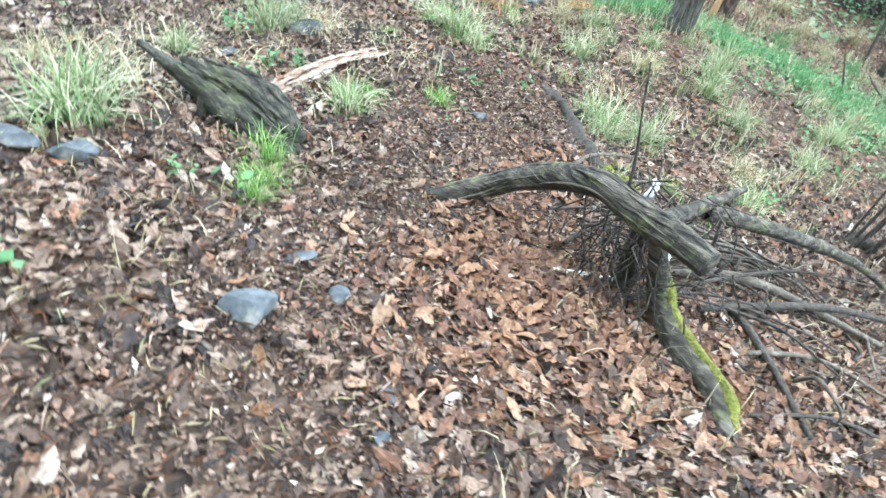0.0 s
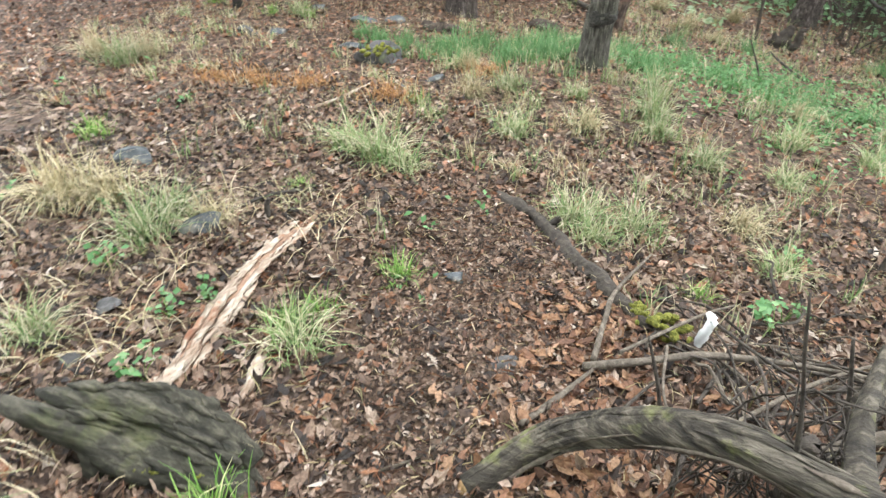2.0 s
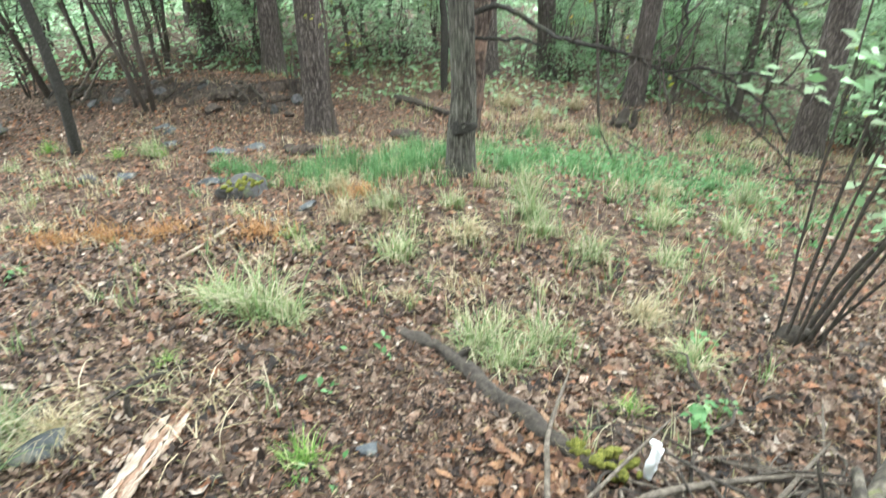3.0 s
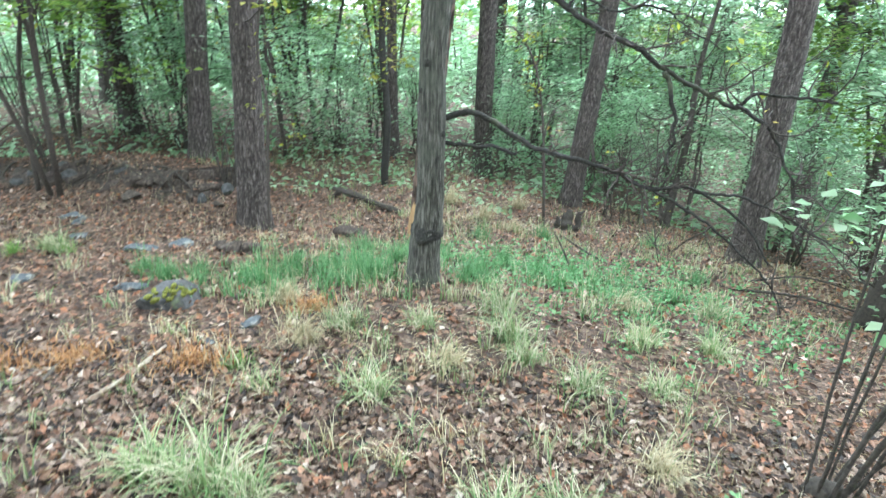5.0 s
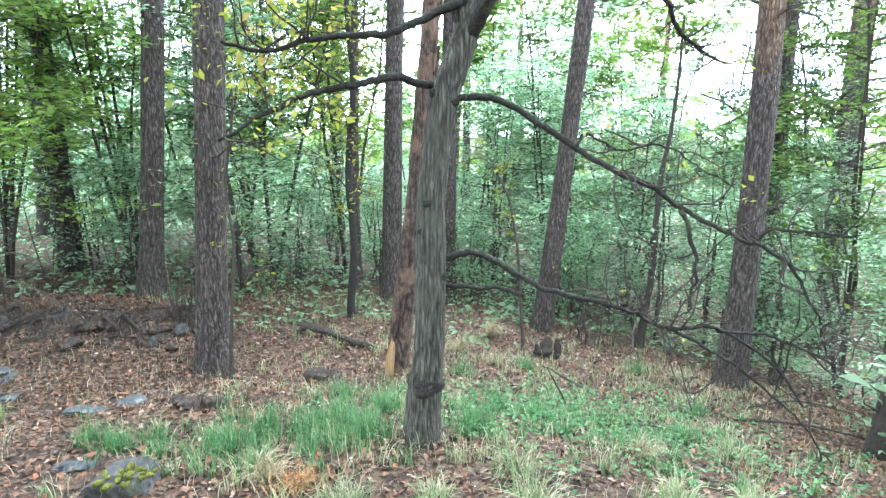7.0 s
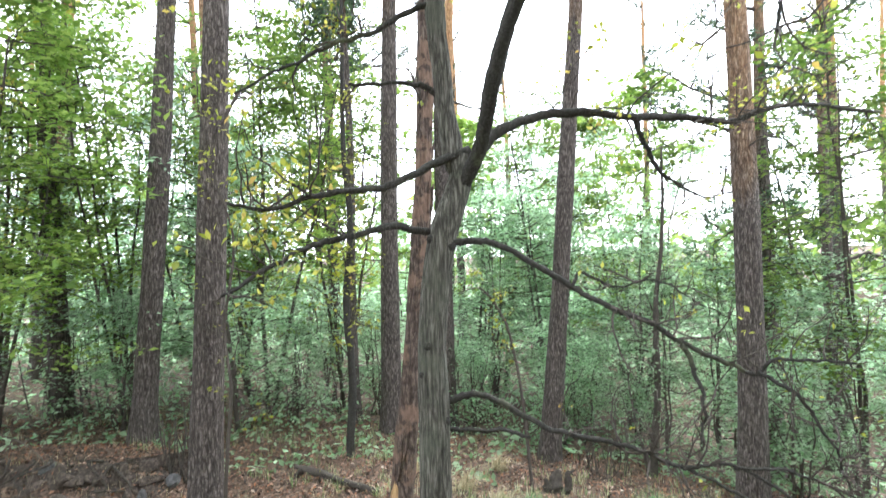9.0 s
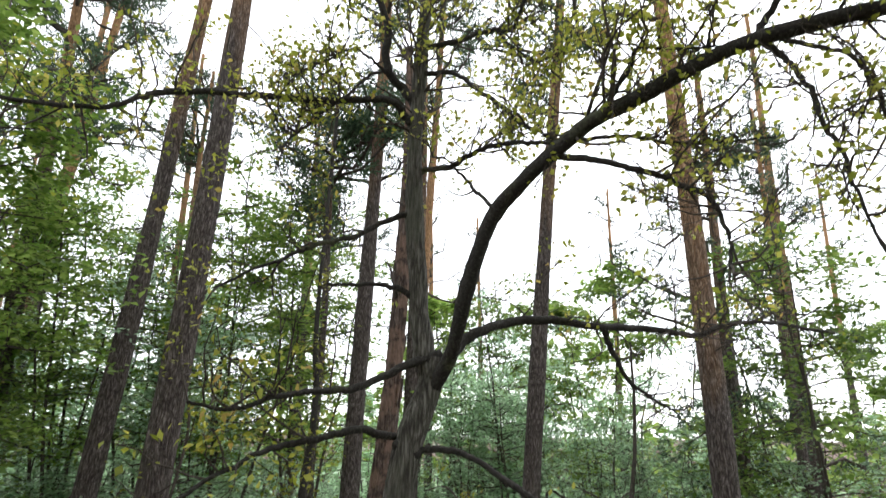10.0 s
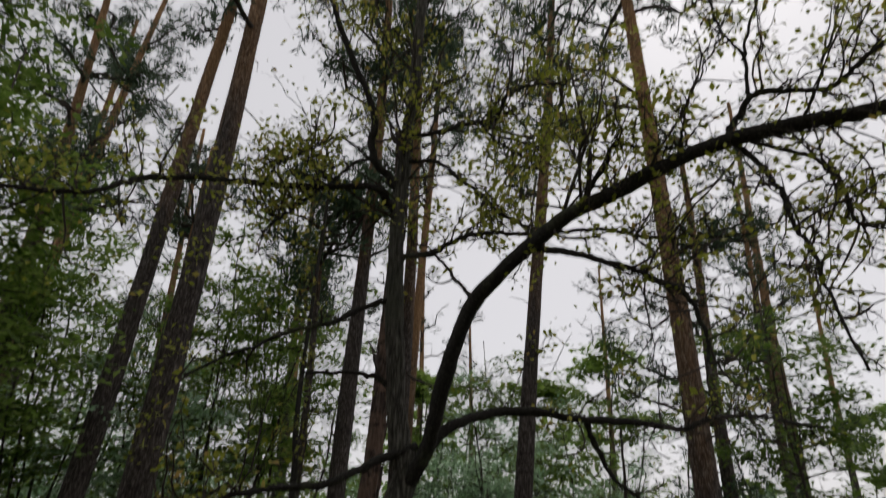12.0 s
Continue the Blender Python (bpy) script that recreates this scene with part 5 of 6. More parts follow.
wood("fallen_log", "dark mossy fallen log with a short stub", "log", [(on([(-3.7, 9.8, .12), (-3.3, 9.55, .08), (-2.9, 9.3, .06), (-2.55, 9.05, .03)], 0), [0.034, 0.044, 0.034, 0.044, 0.02]), (on([(-3.6, 9.7, .1), (-3.68, 9.72, .02), (-3.7, 9.7, -.02)], 0), [0.04, 0.03, 0.02])], M_DARKSTICK, 11, 0.3, 12, [("moss", on([(-3.5, 9.7, .13), (-3.2, 9.5, .1), (-2.85, 9.27, .08)], 0), [0.02, 0.035, 0.02], M_MOSS, "dull green moss")])
wood("rotten_stump", "broken weathered stump by a pine trunk", "stump", [(on([(-0.3, 9.75, -.05), (-0.3, 9.75, .12), (-0.24, 9.75, .3)], 0), [0.15, 0.1, 0.03]), (on([(-0.42, 9.72, -.03), (-0.4, 9.72, .08), (-0.43, 9.72, .17)], 0), [0.09, 0.06, 0.015]), (on([(-0.2, 9.7, -.03), (-0.14, 9.7, .1), (-0.13, 9.7, .26), (-0.05, 9.7, .33)], 0), [0.07, 0.05, 0.035, 0.01])], M_DARKSTICK, 12, 0.34)
wood("peg", "short upright broken twig stump in the litter", "stick", [(on([(-2.5, 2.36, -.02), (-2.5, 2.37, .06), (-2.49, 2.38, .11)], 0), [0.014, 0.013, 0.009])], M_DARKSTICK, 13, 0.1)

# ---- stones ----


def stone(x, y, size, seed, material=M_STONE, label="blue-grey stone lying among dead leaves", turn=0, sink=0.3, moss=None, name="stone"):
    rng = np.random.default_rng(seed)
    bm = bmesh.new()
    bmesh.ops.create_icosphere(bm, subdivisions=3, radius=1.0)
    planes = [unit(rng.normal(0, 1, 3)) for _ in range(9)]
    cut = rng.uniform(0.42, 0.78, 9)
    off = Vector(rng.uniform(0, 50, 3))
    for v in bm.verts:
        p = np.array(v.co)
        for n, c in zip(planes, cut):
            d = p @ n
            if d > c:
                p = p - n * (d - c) * 0.985
        p *= 1 + 0.035 * noise.noise(Vector(p) * 3 + off)
        v.co = Vector(p * np.array(size) * 0.62)
    me = bpy.data.meshes.new(name)
    bm.to_mesh(me)
    bm.free()
    me.materials.append(material)
    me.polygons.foreach_set("use_smooth", np.ones(len(me.polygons), bool))
    me.set_sharp_from_angle(angle=radians(16))
    ob = new(name, me)
    ob.matrix_basis = pose(x, y, g(x, y) + size[2] * (0.55 - sink), rng.uniform(-8, 8), rng.uniform(-8, 8), turn)
    tagged(ob, label, "stone", "stones on the forest floor")
    if moss:
        m = cushions([(-size[0] * 0.35, -0.06, size[2] * 0.26), (0, -0.07, size[2] * 0.34), (size[0] * 0.35, -0.05, size[2] * 0.2)], size[1] * 0.3, rng, 30)
        part("moss", m, M_MOSS, ob, "yellow-green moss cushion")
    return ob


for i, (x, y, size, turn, mat) in enumerate([
    (-1.9, 0.42, (0.14, 0.10, 0.07), 30, M_STONE), (-1.77, 0.52, (0.15, 0.10, 0.075), 50, M_STONE), (-0.83, 0.55, (0.13, 0.10, 0.07), 45, M_STONE),
    (-0.77, 0.78, (0.06, 0.05, 0.04), 0, M_STONE), (-0.96, 0.79, (0.09, 0.05, 0.03), 60, M_STONE), (-0.46, 0.66, (0.05, 0.035, 0.03), 20, M_STONE), (-0.38, 0.56, (0.04, 0.035, 0.03), 20, M_STONE),
    (-4.2, 1.87, (0.2, 0.14, 0.1), 0, M_STONE), (-3.85, 1.8, (0.16, 0.11, 0.08), 40, M_STONE), (-3.52, 2.5, (0.2, 0.14, 0.10), 20, M_STONE), (-2.64, 2.12, (0.10, 0.19, 0.12), -30, M_STONE),
    (-1.56, 2.41, (0.085, 0.07, 0.05), 10, M_STONE), (-1.16, 1.98, (0.11, 0.08, 0.03), 30, M_DARKSTONE), (-8.9, 6.9, (1.3, 0.9, 0.32), 20, M_DARKSTONE), (-5.4, 5.42, (0.36, 0.22, 0.18), 10, M_DARKSTONE),
    (-5.15, 5.6, (0.3, 0.25, 0.12), 60, M_STONE), (-4.75, 6.6, (0.38, 0.24, 0.14), 15, M_STONE), (-4.5, 6.85, (0.35, 0.25, 0.13), 70, M_STONE), (-4.22, 5.56, (0.34, 0.2, 0.12), 12, M_STONE),
    (-2.97, 4.95, (0.24, 0.2, 0.1), 30, M_STONE), (-3.1, 4.6, (0.2, 0.16, 0.05), 0, M_STONE), (-6.1, 7.5, (0.36, 0.22, 0.14), 10, M_STONE), (-5.6, 6.85, (0.3, 0.2, 0.09), 40, M_STONE), (-5.9, 7.3, (0.25, 0.2, 0.12), 80, M_STONE),
    (-2.35, 1.3, (0.08, 0.06, 0.04), 0, M_DARKSTONE), (-2.55, 1.55, (0.1, 0.08, 0.05), 30, M_DARKSTONE)]):
    size = size if y < 4 or size[0] > 1 else tuple(0.72 * q for q in size)
    stone(x, y, size, 200 + i, mat, "dark grey stone half sunk in leaf litter" if mat is M_DARKSTONE else "blue-grey stone lying among dead leaves", turn, (0.12 if y < 1 else 0.3 if y < 4 else 0.42) if size[0] < 1 else 0.45)
stone(-3.69, 5.27, (0.42, 0.3, 0.24), 260, M_DARKSTONE, "dark stone with a yellow-green moss cap", 20, 0.3, moss=True, name="mossy_stone")
rng = np.random.default_rng(66)
for i in range(34):
    x = rng.uniform(-9.0, -4.9)
    y = 8.62 + 0.22 * max(x + 6.2, 0) + rng.normal(0, 0.16)
    stone(x, y, (rng.uniform(0.1, 0.32), rng.uniform(0.1, 0.2), rng.uniform(0.08, 0.2)), 300 + i, M_SOIL if i % 4 else M_DARKSTONE, "dark clod of earth in the old bank" if i % 4 else "dark rough stone in the old bank", rng.uniform(0, 180), 0.36)
bank = thing("earth_bank", (-6.8, 8.7, g(-6.8, 8.7)), "low dark bank of bare earth and roots", "bank")
nx, ny = 150, 44
bx, bv = np.meshgrid(np.linspace(-9.4, -4.85, nx), np.linspace(0, 1, ny), indexing="ij")
by = 8.4 + 0.22 * np.clip(bx + 6.2, 0, 2) + 0.62 * bv + 0.08 * np.sin(bx * 4.0) * np.sin(bx * 1.7)
lump = np.array([[noise.noise(Vector((a * 5, b * 7, 0.3))) + 0.6 * noise.noise(Vector((a * 14, b * 16, 2.3))) for a, b in zip(ra, rb)] for ra, rb in zip(bx, by)])
edge = np.sin(np.clip(bv, 0, 1) * 3.1416) ** 0.5 * np.clip(np.minimum(bx + 9.4, -4.85 - bx) / 0.4, 0, 1)
bz = height(bx, by) - 0.03 + edge * (0.05 + 0.06 * lump)
ia, ib = np.meshgrid(np.arange(nx - 1), np.arange(ny - 1), indexing="ij")
bf = np.stack([ia * ny + ib, (ia + 1) * ny + ib, (ia + 1) * ny + ib + 1, ia * ny + ib + 1], -1).reshape(-1, 4)
part("earth", (np.stack([bx + 6.8, by - 8.7, bz - g(-6.8, 8.7)], -1).reshape(-1, 3), bf), M_SOIL, bank)
for i in range(14):
    x = rng.uniform(-8.8, -5.2)
    y = 8.5 + 0.22 * max(x + 6.2, 0)
    p = [(x + u * rng.uniform(-0.3, 0.3), y + 0.4 - 0.45 * u, 0.05 + 0.06 * math.sin(3 * u)) for u in (0, 0.35, 0.7, 1)]
    part("root", tube(curve(on(p, 0) - np.array([-6.8, 8.7, g(-6.8, 8.7)]), 12), [0.018, 0.014, 0.005], 6, rng, 0.2), M_DARKSTICK, bank)
for x, y, s in ((-3.08, 8.0, 0.2), (-2.92, 8.06, 0.15), (-4.0, 6.95, 0.22), (-3.8, 7.0, 0.17), (-4.16, 7.02, 0.14)):
    stone(x, y, (s * 1.3, s, s * 0.8), 340 + int(s * 100), M_SOIL, "dark clod of upturned soil and roots", 0, 0.3, name="soil_clod")

# ---- plants on the ground ----


def tuft(seed, count, length, spread, material, width, label, base=0.05, lean=None):
    rng = np.random.default_rng(seed)
    ob = thing("grass_tuft", (0, 0, 0), label, "grass", "grass tufts on the slope")
    at = np.stack([rng.normal(0, base, count), rng.normal(0, base, count), np.full(count, -0.015)], 1)
    part("sward", blades(at, length, rng, spread, width, lean), material, ob)
    return ob


GREEN = tuft(400, 120, 0.16, 0.9, M_GRASS, 0.0038, "bright green grass tuft", 0.03)
LONG = tuft(401, 150, 0.31, 1.3, M_MIXED, 0.0048, "green and straw-coloured arching grass tuft", 0.05)
STRAW = tuft(402, 230, 0.36, 1.45, M_STRAW, 0.0042, "dry straw-coloured grass tussock", 0.05, np.array([0.6, -0.6, 0]))
LUSH = tuft(403, 170, 0.3, 0.9, M_HERB, 0.0046, "lush green grass clump", 0.07)
rng = np.random.default_rng(404)
used = set()
for kind, spots in ((GREEN, [(-1.76, 2.3, 1.0), (-1.86, 1.9, .8), (-1.89, 1.76, .9), (-2.79, 4.32, 1.0), (-4.15, 2.71, 1.2), (-3.51, 1.39, 1.1), (-0.62, 2.88, .8), (-3.79, 0.88, 1.3), (-5.7, 6.17, 1.3), (-5.32, 6.33, 1.3), (-6.88, 6.45, 1.5), (-1.3, 0.86, .9), (-1.55, 1.08, 1.1), (-1.4, 0.98, .9), (-2.62, 2.75, .7)]),
                    (LONG, [(-1.3, 3.22, 1.0), (-1.15, 3.1, .8), (-2.25, 3.2, .8), (-2.02, 0.62, 1.15), (-2.12, 0.72, 1.0), (-1.82, 1.7, .8), (-2.42, 3.25, 1.3), (-2.84, 1.96, 1.0), (-2.89, 2.16, .9), (-2.6, 1.32, .7), (-1.96, 4.12, 1.1), (-1.19, 5.06, 1.3), (-0.75, 4.55, 1.1), (-1.29, 5.43, 1.2), (-2.3, 4.93, 1.0), (-1.11, 4.79, 1.0), (-0.23, 5.41, 1.1), (-1.79, 5.02, .9), (0.33, 5.46, 1.1), (-0.23, 4.77, 1.0), (-5.95, 2.48, 1.3), (-5.62, 4.04, 1.4), (-2.7, 3.3, 1.0), (-1.0, 3.3, .9), (-0.3, 3.4, .8), (0.6, 6.4, 1.2), (-5.4, 6.3, 1.2)]),
                    (STRAW, [(-3.47, 2.05, 1.2), (-3.3, 2.15, 1.0), (-2.69, 2.22, .7), (-5.01, 1.34, 1.2), (-5.98, 4.11, 1.3), (-5.6, 4.3, 1.2), (-2.55, 4.76, .9), (-1.6, 4.6, .8), (-0.5, 3.9, .8), (-2.9, 5.4, 1.0), (-0.2, 6.2, .9), (-1.5, 9.5, 1.2), (-1.0, 10.4, 1.2), (-2.0, 10.0, 1.2), (-1.1, 9.0, 1.0), (-2.6, 0.75, .6)]),
                    (LUSH, [(-1.56, 6.1, .9), (-1.4, 6.25, .8), (-2.3, 5.94, 1.0), (-2.45, 6.1, .9), (-2.96, 5.5, 1.0), (-3.08, 6.16, 1.1), (-3.3, 5.9, 1.0), (-2.72, 6.23, 1.0), (-2.59, 6.53, 1.1), (-2.2, 6.7, 1.0), (-1.49, 6.4, .9), (-4.1, 5.9, .9), (-3.9, 6.1, .8), (-4.35, 6.0, .8), (-0.14, 6.36, .9), (0.9, 7.66, .9), (-1.5, 8.35, 1.0), (-0.67, 8.96, 1.0), (0.78, 9.17, 1.0), (-0.9, 6.9, .9), (-1.9, 7.2, 1.0), (-2.7, 7.3, 1.0), (-1.2, 7.1, .9)])):
    for i, (x, y, s) in enumerate(spots):
        placed(kind, x, y, 0 if kind is STRAW else rng.uniform(0, 360), s * (1.0 if y < 4 else 0.9), i == 0)

rng = np.random.default_rng(405)


def patches(spots, clumps, per, spread):
    """Blade feet in loose clumps over several patches (x, y, rx, ry)."""
    feet = []
    for cx, cy, rx, ry in spots:
        c = rng.normal(0, 1, (clumps, 2)) * [rx, ry] + [cx, cy]
        feet.append(np.repeat(c, per, 0) + rng.normal(0, spread, (clumps * per, 2)))
    x, y = np.concatenate(feet).T
    return np.stack([x, y, height(x, y) - 0.01], 1)


tagged(built("grass", *blades(patches([(-2.5, 6.8, 0.7, 0.5), (-1.2, 6.9, 0.7, 0.45), (-0.4, 6.6, 0.7, 0.5), (-3.4, 5.9, 0.5, 0.3), (-2.7, 5.9, 0.4, 0.3)], 48, 14, 0.03), 0.2, rng, 0.9, 0.0045, segs=3), M_HERB), "lush green grass round the oak's foot", "grass", kind="stuff")
tagged(built("grass", *blades(patches([(-2.2, 5.8, 1.0, 0.4), (0.6, 6.2, 1.0, 0.8), (-1.8, 9.6, 1.3, 0.9), (0.0, 8.2, 1.2, 0.8), (-4.6, 12.0, 2.5, 1.0), (-1.5, 3.9, 1.2, 0.6), (-3.5, 10.8, 1.2, 0.7), (0.9, 10.0, 1.0, 0.8), (-6.5, 12.0, 1.5, 0.7)], 55, 12, 0.04), 0.2, rng, 0.9, 0.0045, segs=3), M_MIXED), "thin green and straw grass over the slope", "grass", kind="stuff")
tagged(built("grass", *blades(patches([(-2.35, 0.95, 0.2, 0.1), (-2.6, 1.25, 0.2, 0.12), (-3.2, 1.7, 0.3, 0.15), (-2.7, 2.5, 0.3, 0.15)], 9, 10, 0.03), 0.26, rng, 1.8, 0.003, segs=4, rise=0.45), M_STRAW), "flattened dry grass lying over the leaves", "grass", kind="stuff")
n = 6500
px, py = rng.uniform(-7, 3.5, n), 9 - 8.8 * rng.uniform(0, 1, n) ** 1.3
far = trail(px, py) > 0.45
px, py = px[far], py[far]
tagged(built("grass", *blades(np.stack([px, py, height(px, py)], 1), 0.14, rng, 1.2, 0.003, segs=3), M_STRAW), "scattered dry grass blades in the leaf litter", "grass", kind="stuff")

# loose tufts of pale and green grass all over the slope, thinner where it is trodden
n = 900
px, py = rng.uniform(-7, 3.2, n), 9.5 - 7.0 * rng.uniform(0, 1, n) ** 1.1
grassy = np.sin(px * 1.9 + np.sin(py * 1.3) * 1.5) + np.sin(py * 2.3 + px * 0.7) + rng.normal(0, 0.5, n) > 0.1
keep = (trail(px, py) > 0.6) & grassy & ((px < -1.5) | (py > 6.8) | (rng.uniform(0, 1, n) < 0.3)) & ((px < 0) | (py > 5.6)) & ((px > -2.6) | (py > 3.0)) & ((px > -4.4) | (py < 6.5) | (py > 9.6))
px, py = px[keep], py[keep]
for half, mat, long, label in ((0, M_STRAW, 0.2, "small dry straw-coloured grass clumps on the slope"), (1, M_MIXED, 0.19, "small green and straw grass clumps on the slope")):
    fx, fy = np.repeat(px[half::2], 16) + rng.normal(0, 0.03, len(px[half::2]) * 16), np.repeat(py[half::2], 16) + rng.normal(0, 0.03, len(py[half::2]) * 16)
    tagged(built("grass", *blades(np.stack([fx, fy, height(fx, fy) - 0.01], 1), long, rng, 1.3, 0.0036, segs=3), mat), label, "grass", kind="stuff")

n = 460
hx, hy = np.concatenate([rng.normal(0.2, 0.9, n), rng.normal(-0.7, 0.7, n // 2), rng.uniform(-6, -1.2, 26)]), np.concatenate([rng.normal(7.0, 0.8, n), rng.normal(7.0, 0.5, n // 2), rng.uniform(0.6, 4.5, 26)])
at = np.repeat(np.stack([hx, hy, height(hx, hy) + 0.035], 1), 8, 0)
at = at + rng.normal(0, 1, at.shape) * [0.05, 0.05, 0.025]
tagged(built("herbs", *leaves(at, 0.05, rng, 0.6, 0.55), M_HERB), "low green herbs among the leaves", "herbs", kind="stuff")

hx = rng.uniform(-20, 16, 19000)
hy = np.where(hx < -1, 10.1, 11.6) + 0.4 * np.sin(hx * 1.7) + 34 * rng.uniform(0, 1, 19000) ** 1.8
at = np.stack([hx, hy, height(hx, hy) + 0.02 + 0.35 * rng.uniform(0, 1, 19000) ** 2 * np.clip((hy - 9.8) / 3, 0.15, 1.4)], 1)
tagged(built("herbs", *leaves(at, 0.01 * (hy + 2), rng, 0.6, 0.6), M_BEECH), "green ground cover under the farther trees", "herbs", kind="stuff")

hx, hy = rng.uniform(-34, 30, 9000), rng.uniform(16, 60, 9000)
at = np.stack([hx, hy, height(hx, hy) + 0.05 + 0.6 * rng.uniform(0, 1, 9000) ** 2], 1)
tagged(built("herbs", *leaves(at, 0.014 * hy, rng, 0.65, 0.7), M_BEECH), "green ground cover deep in the wood", "herbs", kind="stuff")


def herb(x, y, seed, s=1.0):
    rng = np.random.default_rng(seed)
    ob = thing("seedling", (x, y, g(x, y)), "small bright green seedling in the litter", "plant", "seedlings")
    stalks, tips = [], []
    for i in range(6):
        a = rng.uniform(0, 6.3)
        tip = np.array([math.cos(a) * 0.05, math.sin(a) * 0.05, rng.uniform(0.05, 0.12)]) * s
        stalks.append(tube(curve([(0, 0, -0.01), tip * [0.4, 0.4, 0.6], tip], 5), [0.002, 0.001], 4))
        tips.append(tip)
    part("stemwork", merge(stalks), M_GRASS, ob)
    part("foliage", spray(tips, rng, 4, 0.032 * s, 0.012, flatness=0.7, width=0.8), M_HERB, ob)


for i, (x, y, s) in enumerate([(-0.33, 2.8, 1.3), (-0.28, 2.95, 1.0), (-2.1, 1.35, 1.0), (-2.3, 1.62, 1.0), (-1.28, 0.2, 1.1), (-2.78, 1.75, 1.1), (-0.2, 3.6, 1.0), (-1.5, 0.75, .7), (-2.25, 1.75, .8)]):
    herb(x, y, 500 + i, s)

for i, (x, y, s) in enumerate([(-4.19, 4.17, 1.0), (-4.5, 4.05, 0.9), (-3.06, 4.31, 0.9), (-3.75, 4.3, 0.7), (-2.6, 5.2, 0.5)]):
    rng = np.random.default_rng(520 + i)
    ob = thing("dead_bracken", (x, y, g(x, y)), "flattened orange-brown dead bracken frond", "fern", "dead bracken")
    k = 260
    th, r = rng.uniform(0, 6.3, k), np.abs(rng.normal(0, 0.24, k)) * s
    part("frond", blades(np.stack([np.cos(th) * r, np.sin(th) * r * 0.7, np.full(k, 0.0)], 1), 0.13, rng, 1.3, 0.005, segs=3, rise=0.7), M_BRACKEN, ob)

# ---- fallen leaves and bits of twig, the last and finest layer ----
rng = np.random.default_rng(600)


def scatter(n, x0, x1, y0, y1, bare):
    x, y = rng.uniform(x0, x1, n), rng.uniform(y0, y1, n)
    d = trail(x, y)
    keep = rng.uniform(0, 1, n) < np.clip((d - 0.08) / 0.5, bare, 1.0)
    x, y = x[keep], y[keep]
    return np.stack([x, y, height(x, y) + rng.uniform(0.002, 0.026, len(x))], 1)


outer = scatter(15000, -11, 8, -7, 3.5, 1.0)
outer = outer[(outer[:, 0] < -4.4) | (outer[:, 0] > 1.2) | (outer[:, 1] < -0.2)]
tagged(built("leaf_litter", *leaves(outer, 0.1, rng, 0.75, 0.6), M_LITTER, smooth=False), "brown fallen leaves lower down the slope", "leaf litter", kind="stuff")
litter = built("leaf_litter", *oak_leaves(scatter(27000, -4.6, 1.4, -0.3, 4.6, 0.2), 0.08, rng), M_LITTER, smooth=False)
tagged(litter, "thick brown and tan fallen oak leaves", "leaf litter", kind="stuff")
tagged(built("leaf_litter", *leaves(scatter(92000, -12.5, 5.0, 3.0, 12.5, 1.0), 0.056, rng, 0.6, 0.65), M_FARLITTER, smooth=False), "brown fallen leaves farther up the wood", "leaf litter", kind="stuff")
bits = scatter(9000, -4.0, 1.4, -0.3, 5.0, 1.0)
tagged(built("twig_litter", *leaves(bits, 0.05, rng, 0.85, 0.09), M_STRAW, smooth=False), "small broken twigs and needles on the soil", "twig litter", kind="stuff")
debris = scatter(46000, -3.6, 1.0, -0.2, 4.2, 1.0)
tagged(built("leaf_crumbs", *leaves(debris, 0.027, rng, 0.5, 0.5), M_LITTER, smooth=False), "broken brown leaf bits between the whole leaves", "leaf litter", kind="stuff")
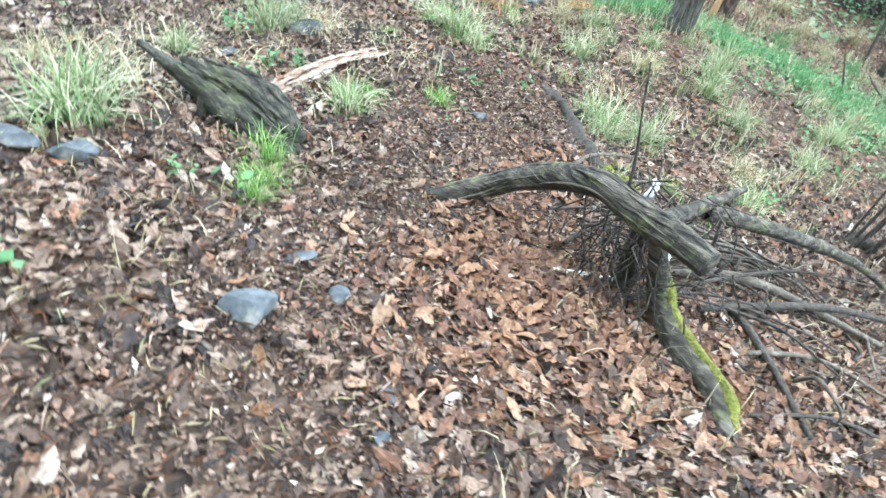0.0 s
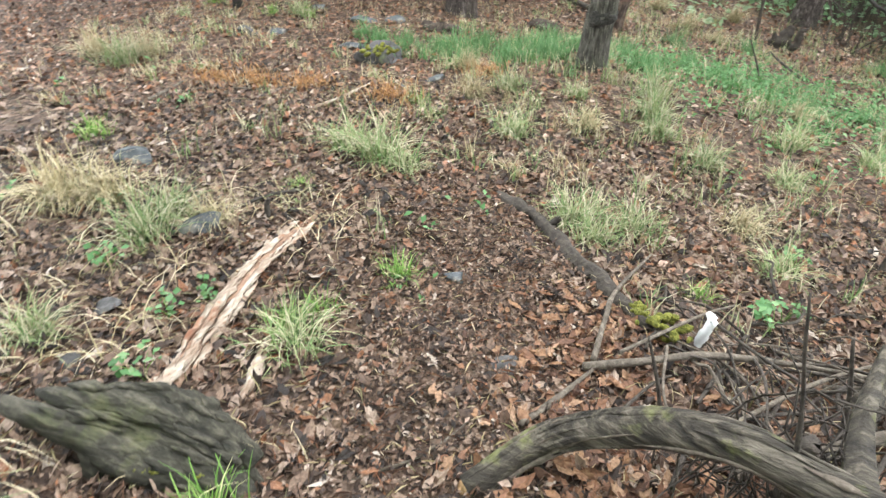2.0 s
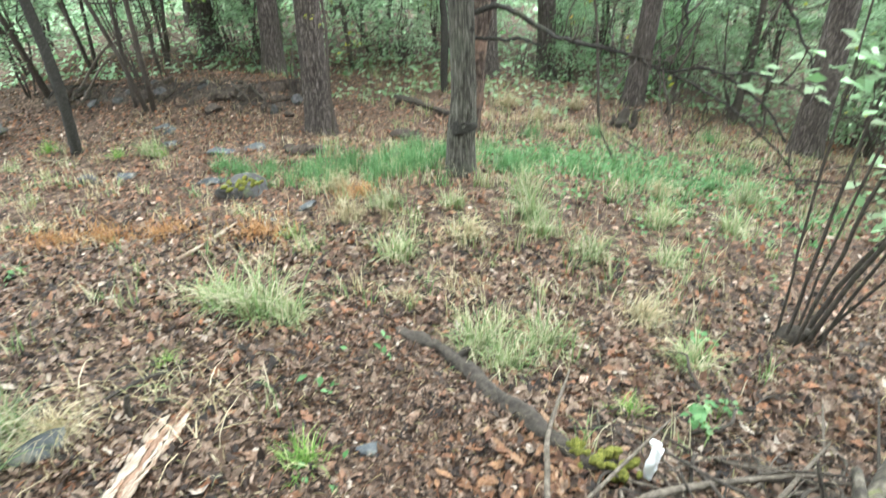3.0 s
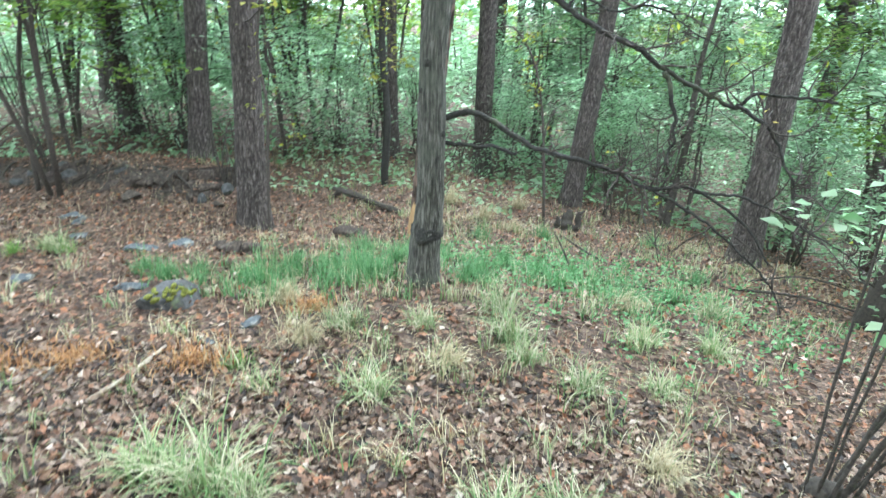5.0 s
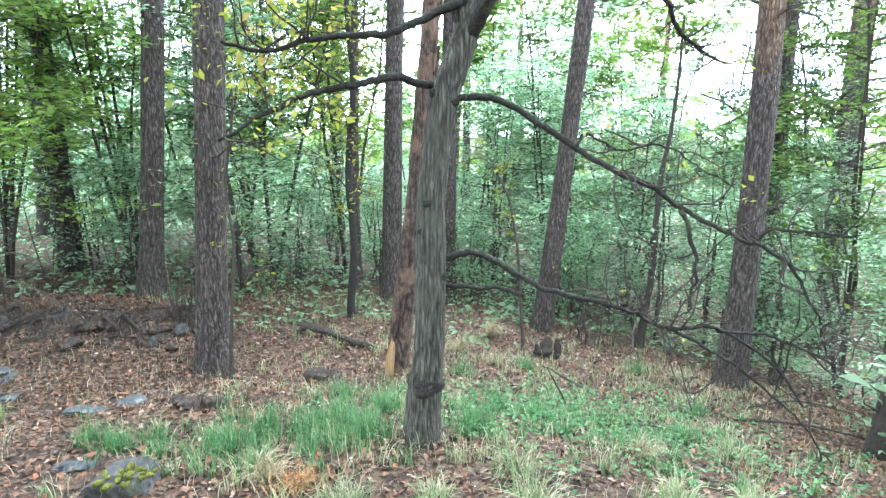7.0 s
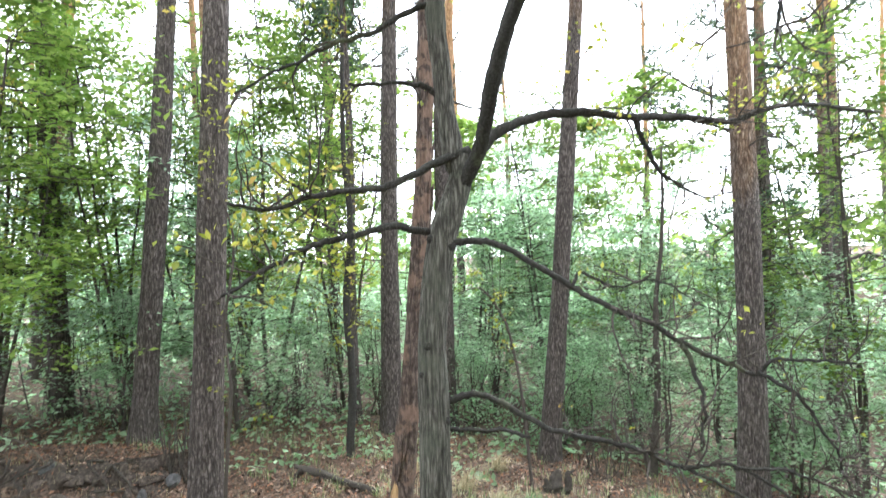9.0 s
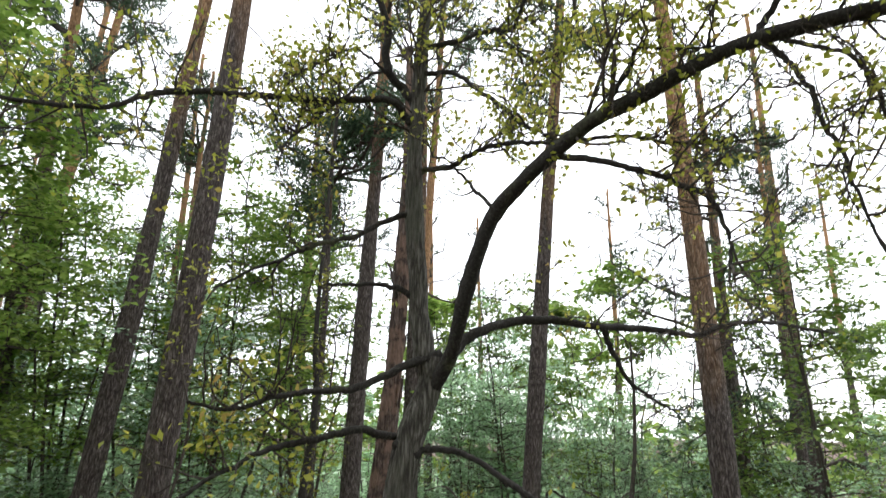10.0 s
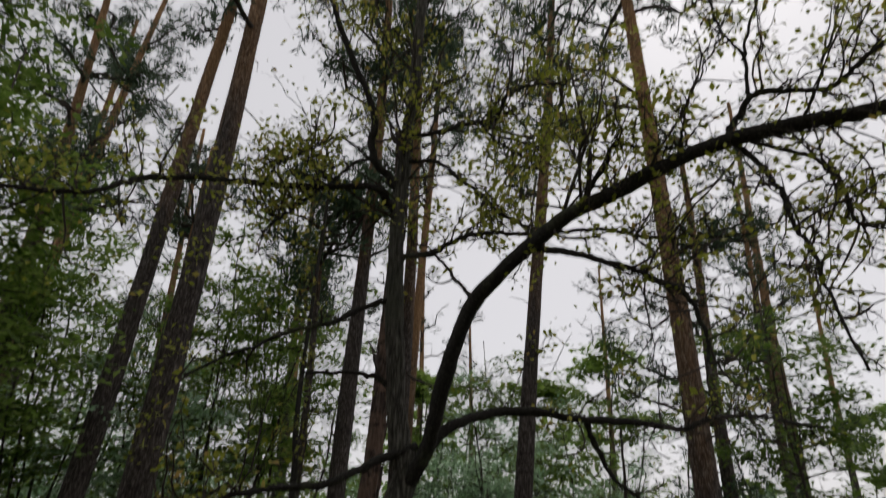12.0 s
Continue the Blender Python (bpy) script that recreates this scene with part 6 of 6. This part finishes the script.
fine = scatter(14000, -2.6, 0.9, -0.2, 3.6, 1.0)
tagged(built("twig_litter", *leaves(fine, 0.06, rng, 0.9, 0.06), M_FARLITTER, smooth=False), "thin brown stalks and twig bits on the soil", "twig litter", kind="stuff")
crumbs = scatter(60000, -2.4, 0.4, -0.3, 3.4, 1.0)
crumbs = crumbs[trail(crumbs[:, 0], crumbs[:, 1]) < 0.5]
tagged(built("leaf_crumbs", *leaves(crumbs, 0.019, rng, 0.6, 0.5), M_LITTER, smooth=False), "crumbled leaf bits on the trodden trail", "leaf litter", kind="stuff")
k = 1300
hx, hy = np.concatenate([rng.normal(-0.5, 0.28, k), rng.normal(-0.95, 0.14, k // 3), rng.normal(0.1, 0.3, k // 2)]), np.concatenate([rng.normal(1.35, 0.3, k), rng.normal(2.25, 0.3, k // 3), rng.normal(1.7, 0.4, k // 2)])
tagged(built("leaf_litter", *oak_leaves(np.stack([hx, hy, height(hx, hy) + rng.uniform(0.01, 0.035, len(hx))], 1), 0.075, rng), M_RUST, smooth=False), "rust-brown fallen oak leaves under the branch", "leaf litter", kind="stuff")
heap = new("leaf_drift")
heap.matrix_basis = pose(-0.5, 1.4, g(-0.5, 1.4))
tagged(heap, "drift of whole rust-brown oak leaves beside the branch", "leaf litter", "", "")
shapes = [built("leaf", *oak_leaves(np.zeros((1, 3)), 0.064, rng, tilt=0.2), M_RUST, smooth=False) for _ in range(6)]
for ob in shapes:
    ob.parent = heap
    ob.matrix_basis = pose(rng.uniform(-0.3, 0.3), rng.uniform(-0.3, 0.3), 0.03)
for i in range(234):
    ob = new("leaf", shapes[i % 6].data)
    ob.parent = heap
    if i % 3:
        x, y = rng.normal(-0.55, 0.3), rng.normal(1.45, 0.3)
    else:
        x, y = rng.uniform(-2.6, 0.0), rng.uniform(0.2, 3.0)
    ob.matrix_basis = pose(x + 0.5, y - 1.4, g(x, y) + rng.uniform(0.012, 0.04) - g(-0.5, 1.4), rng.uniform(-25, 25), rng.uniform(-25, 25), rng.uniform(0, 360))
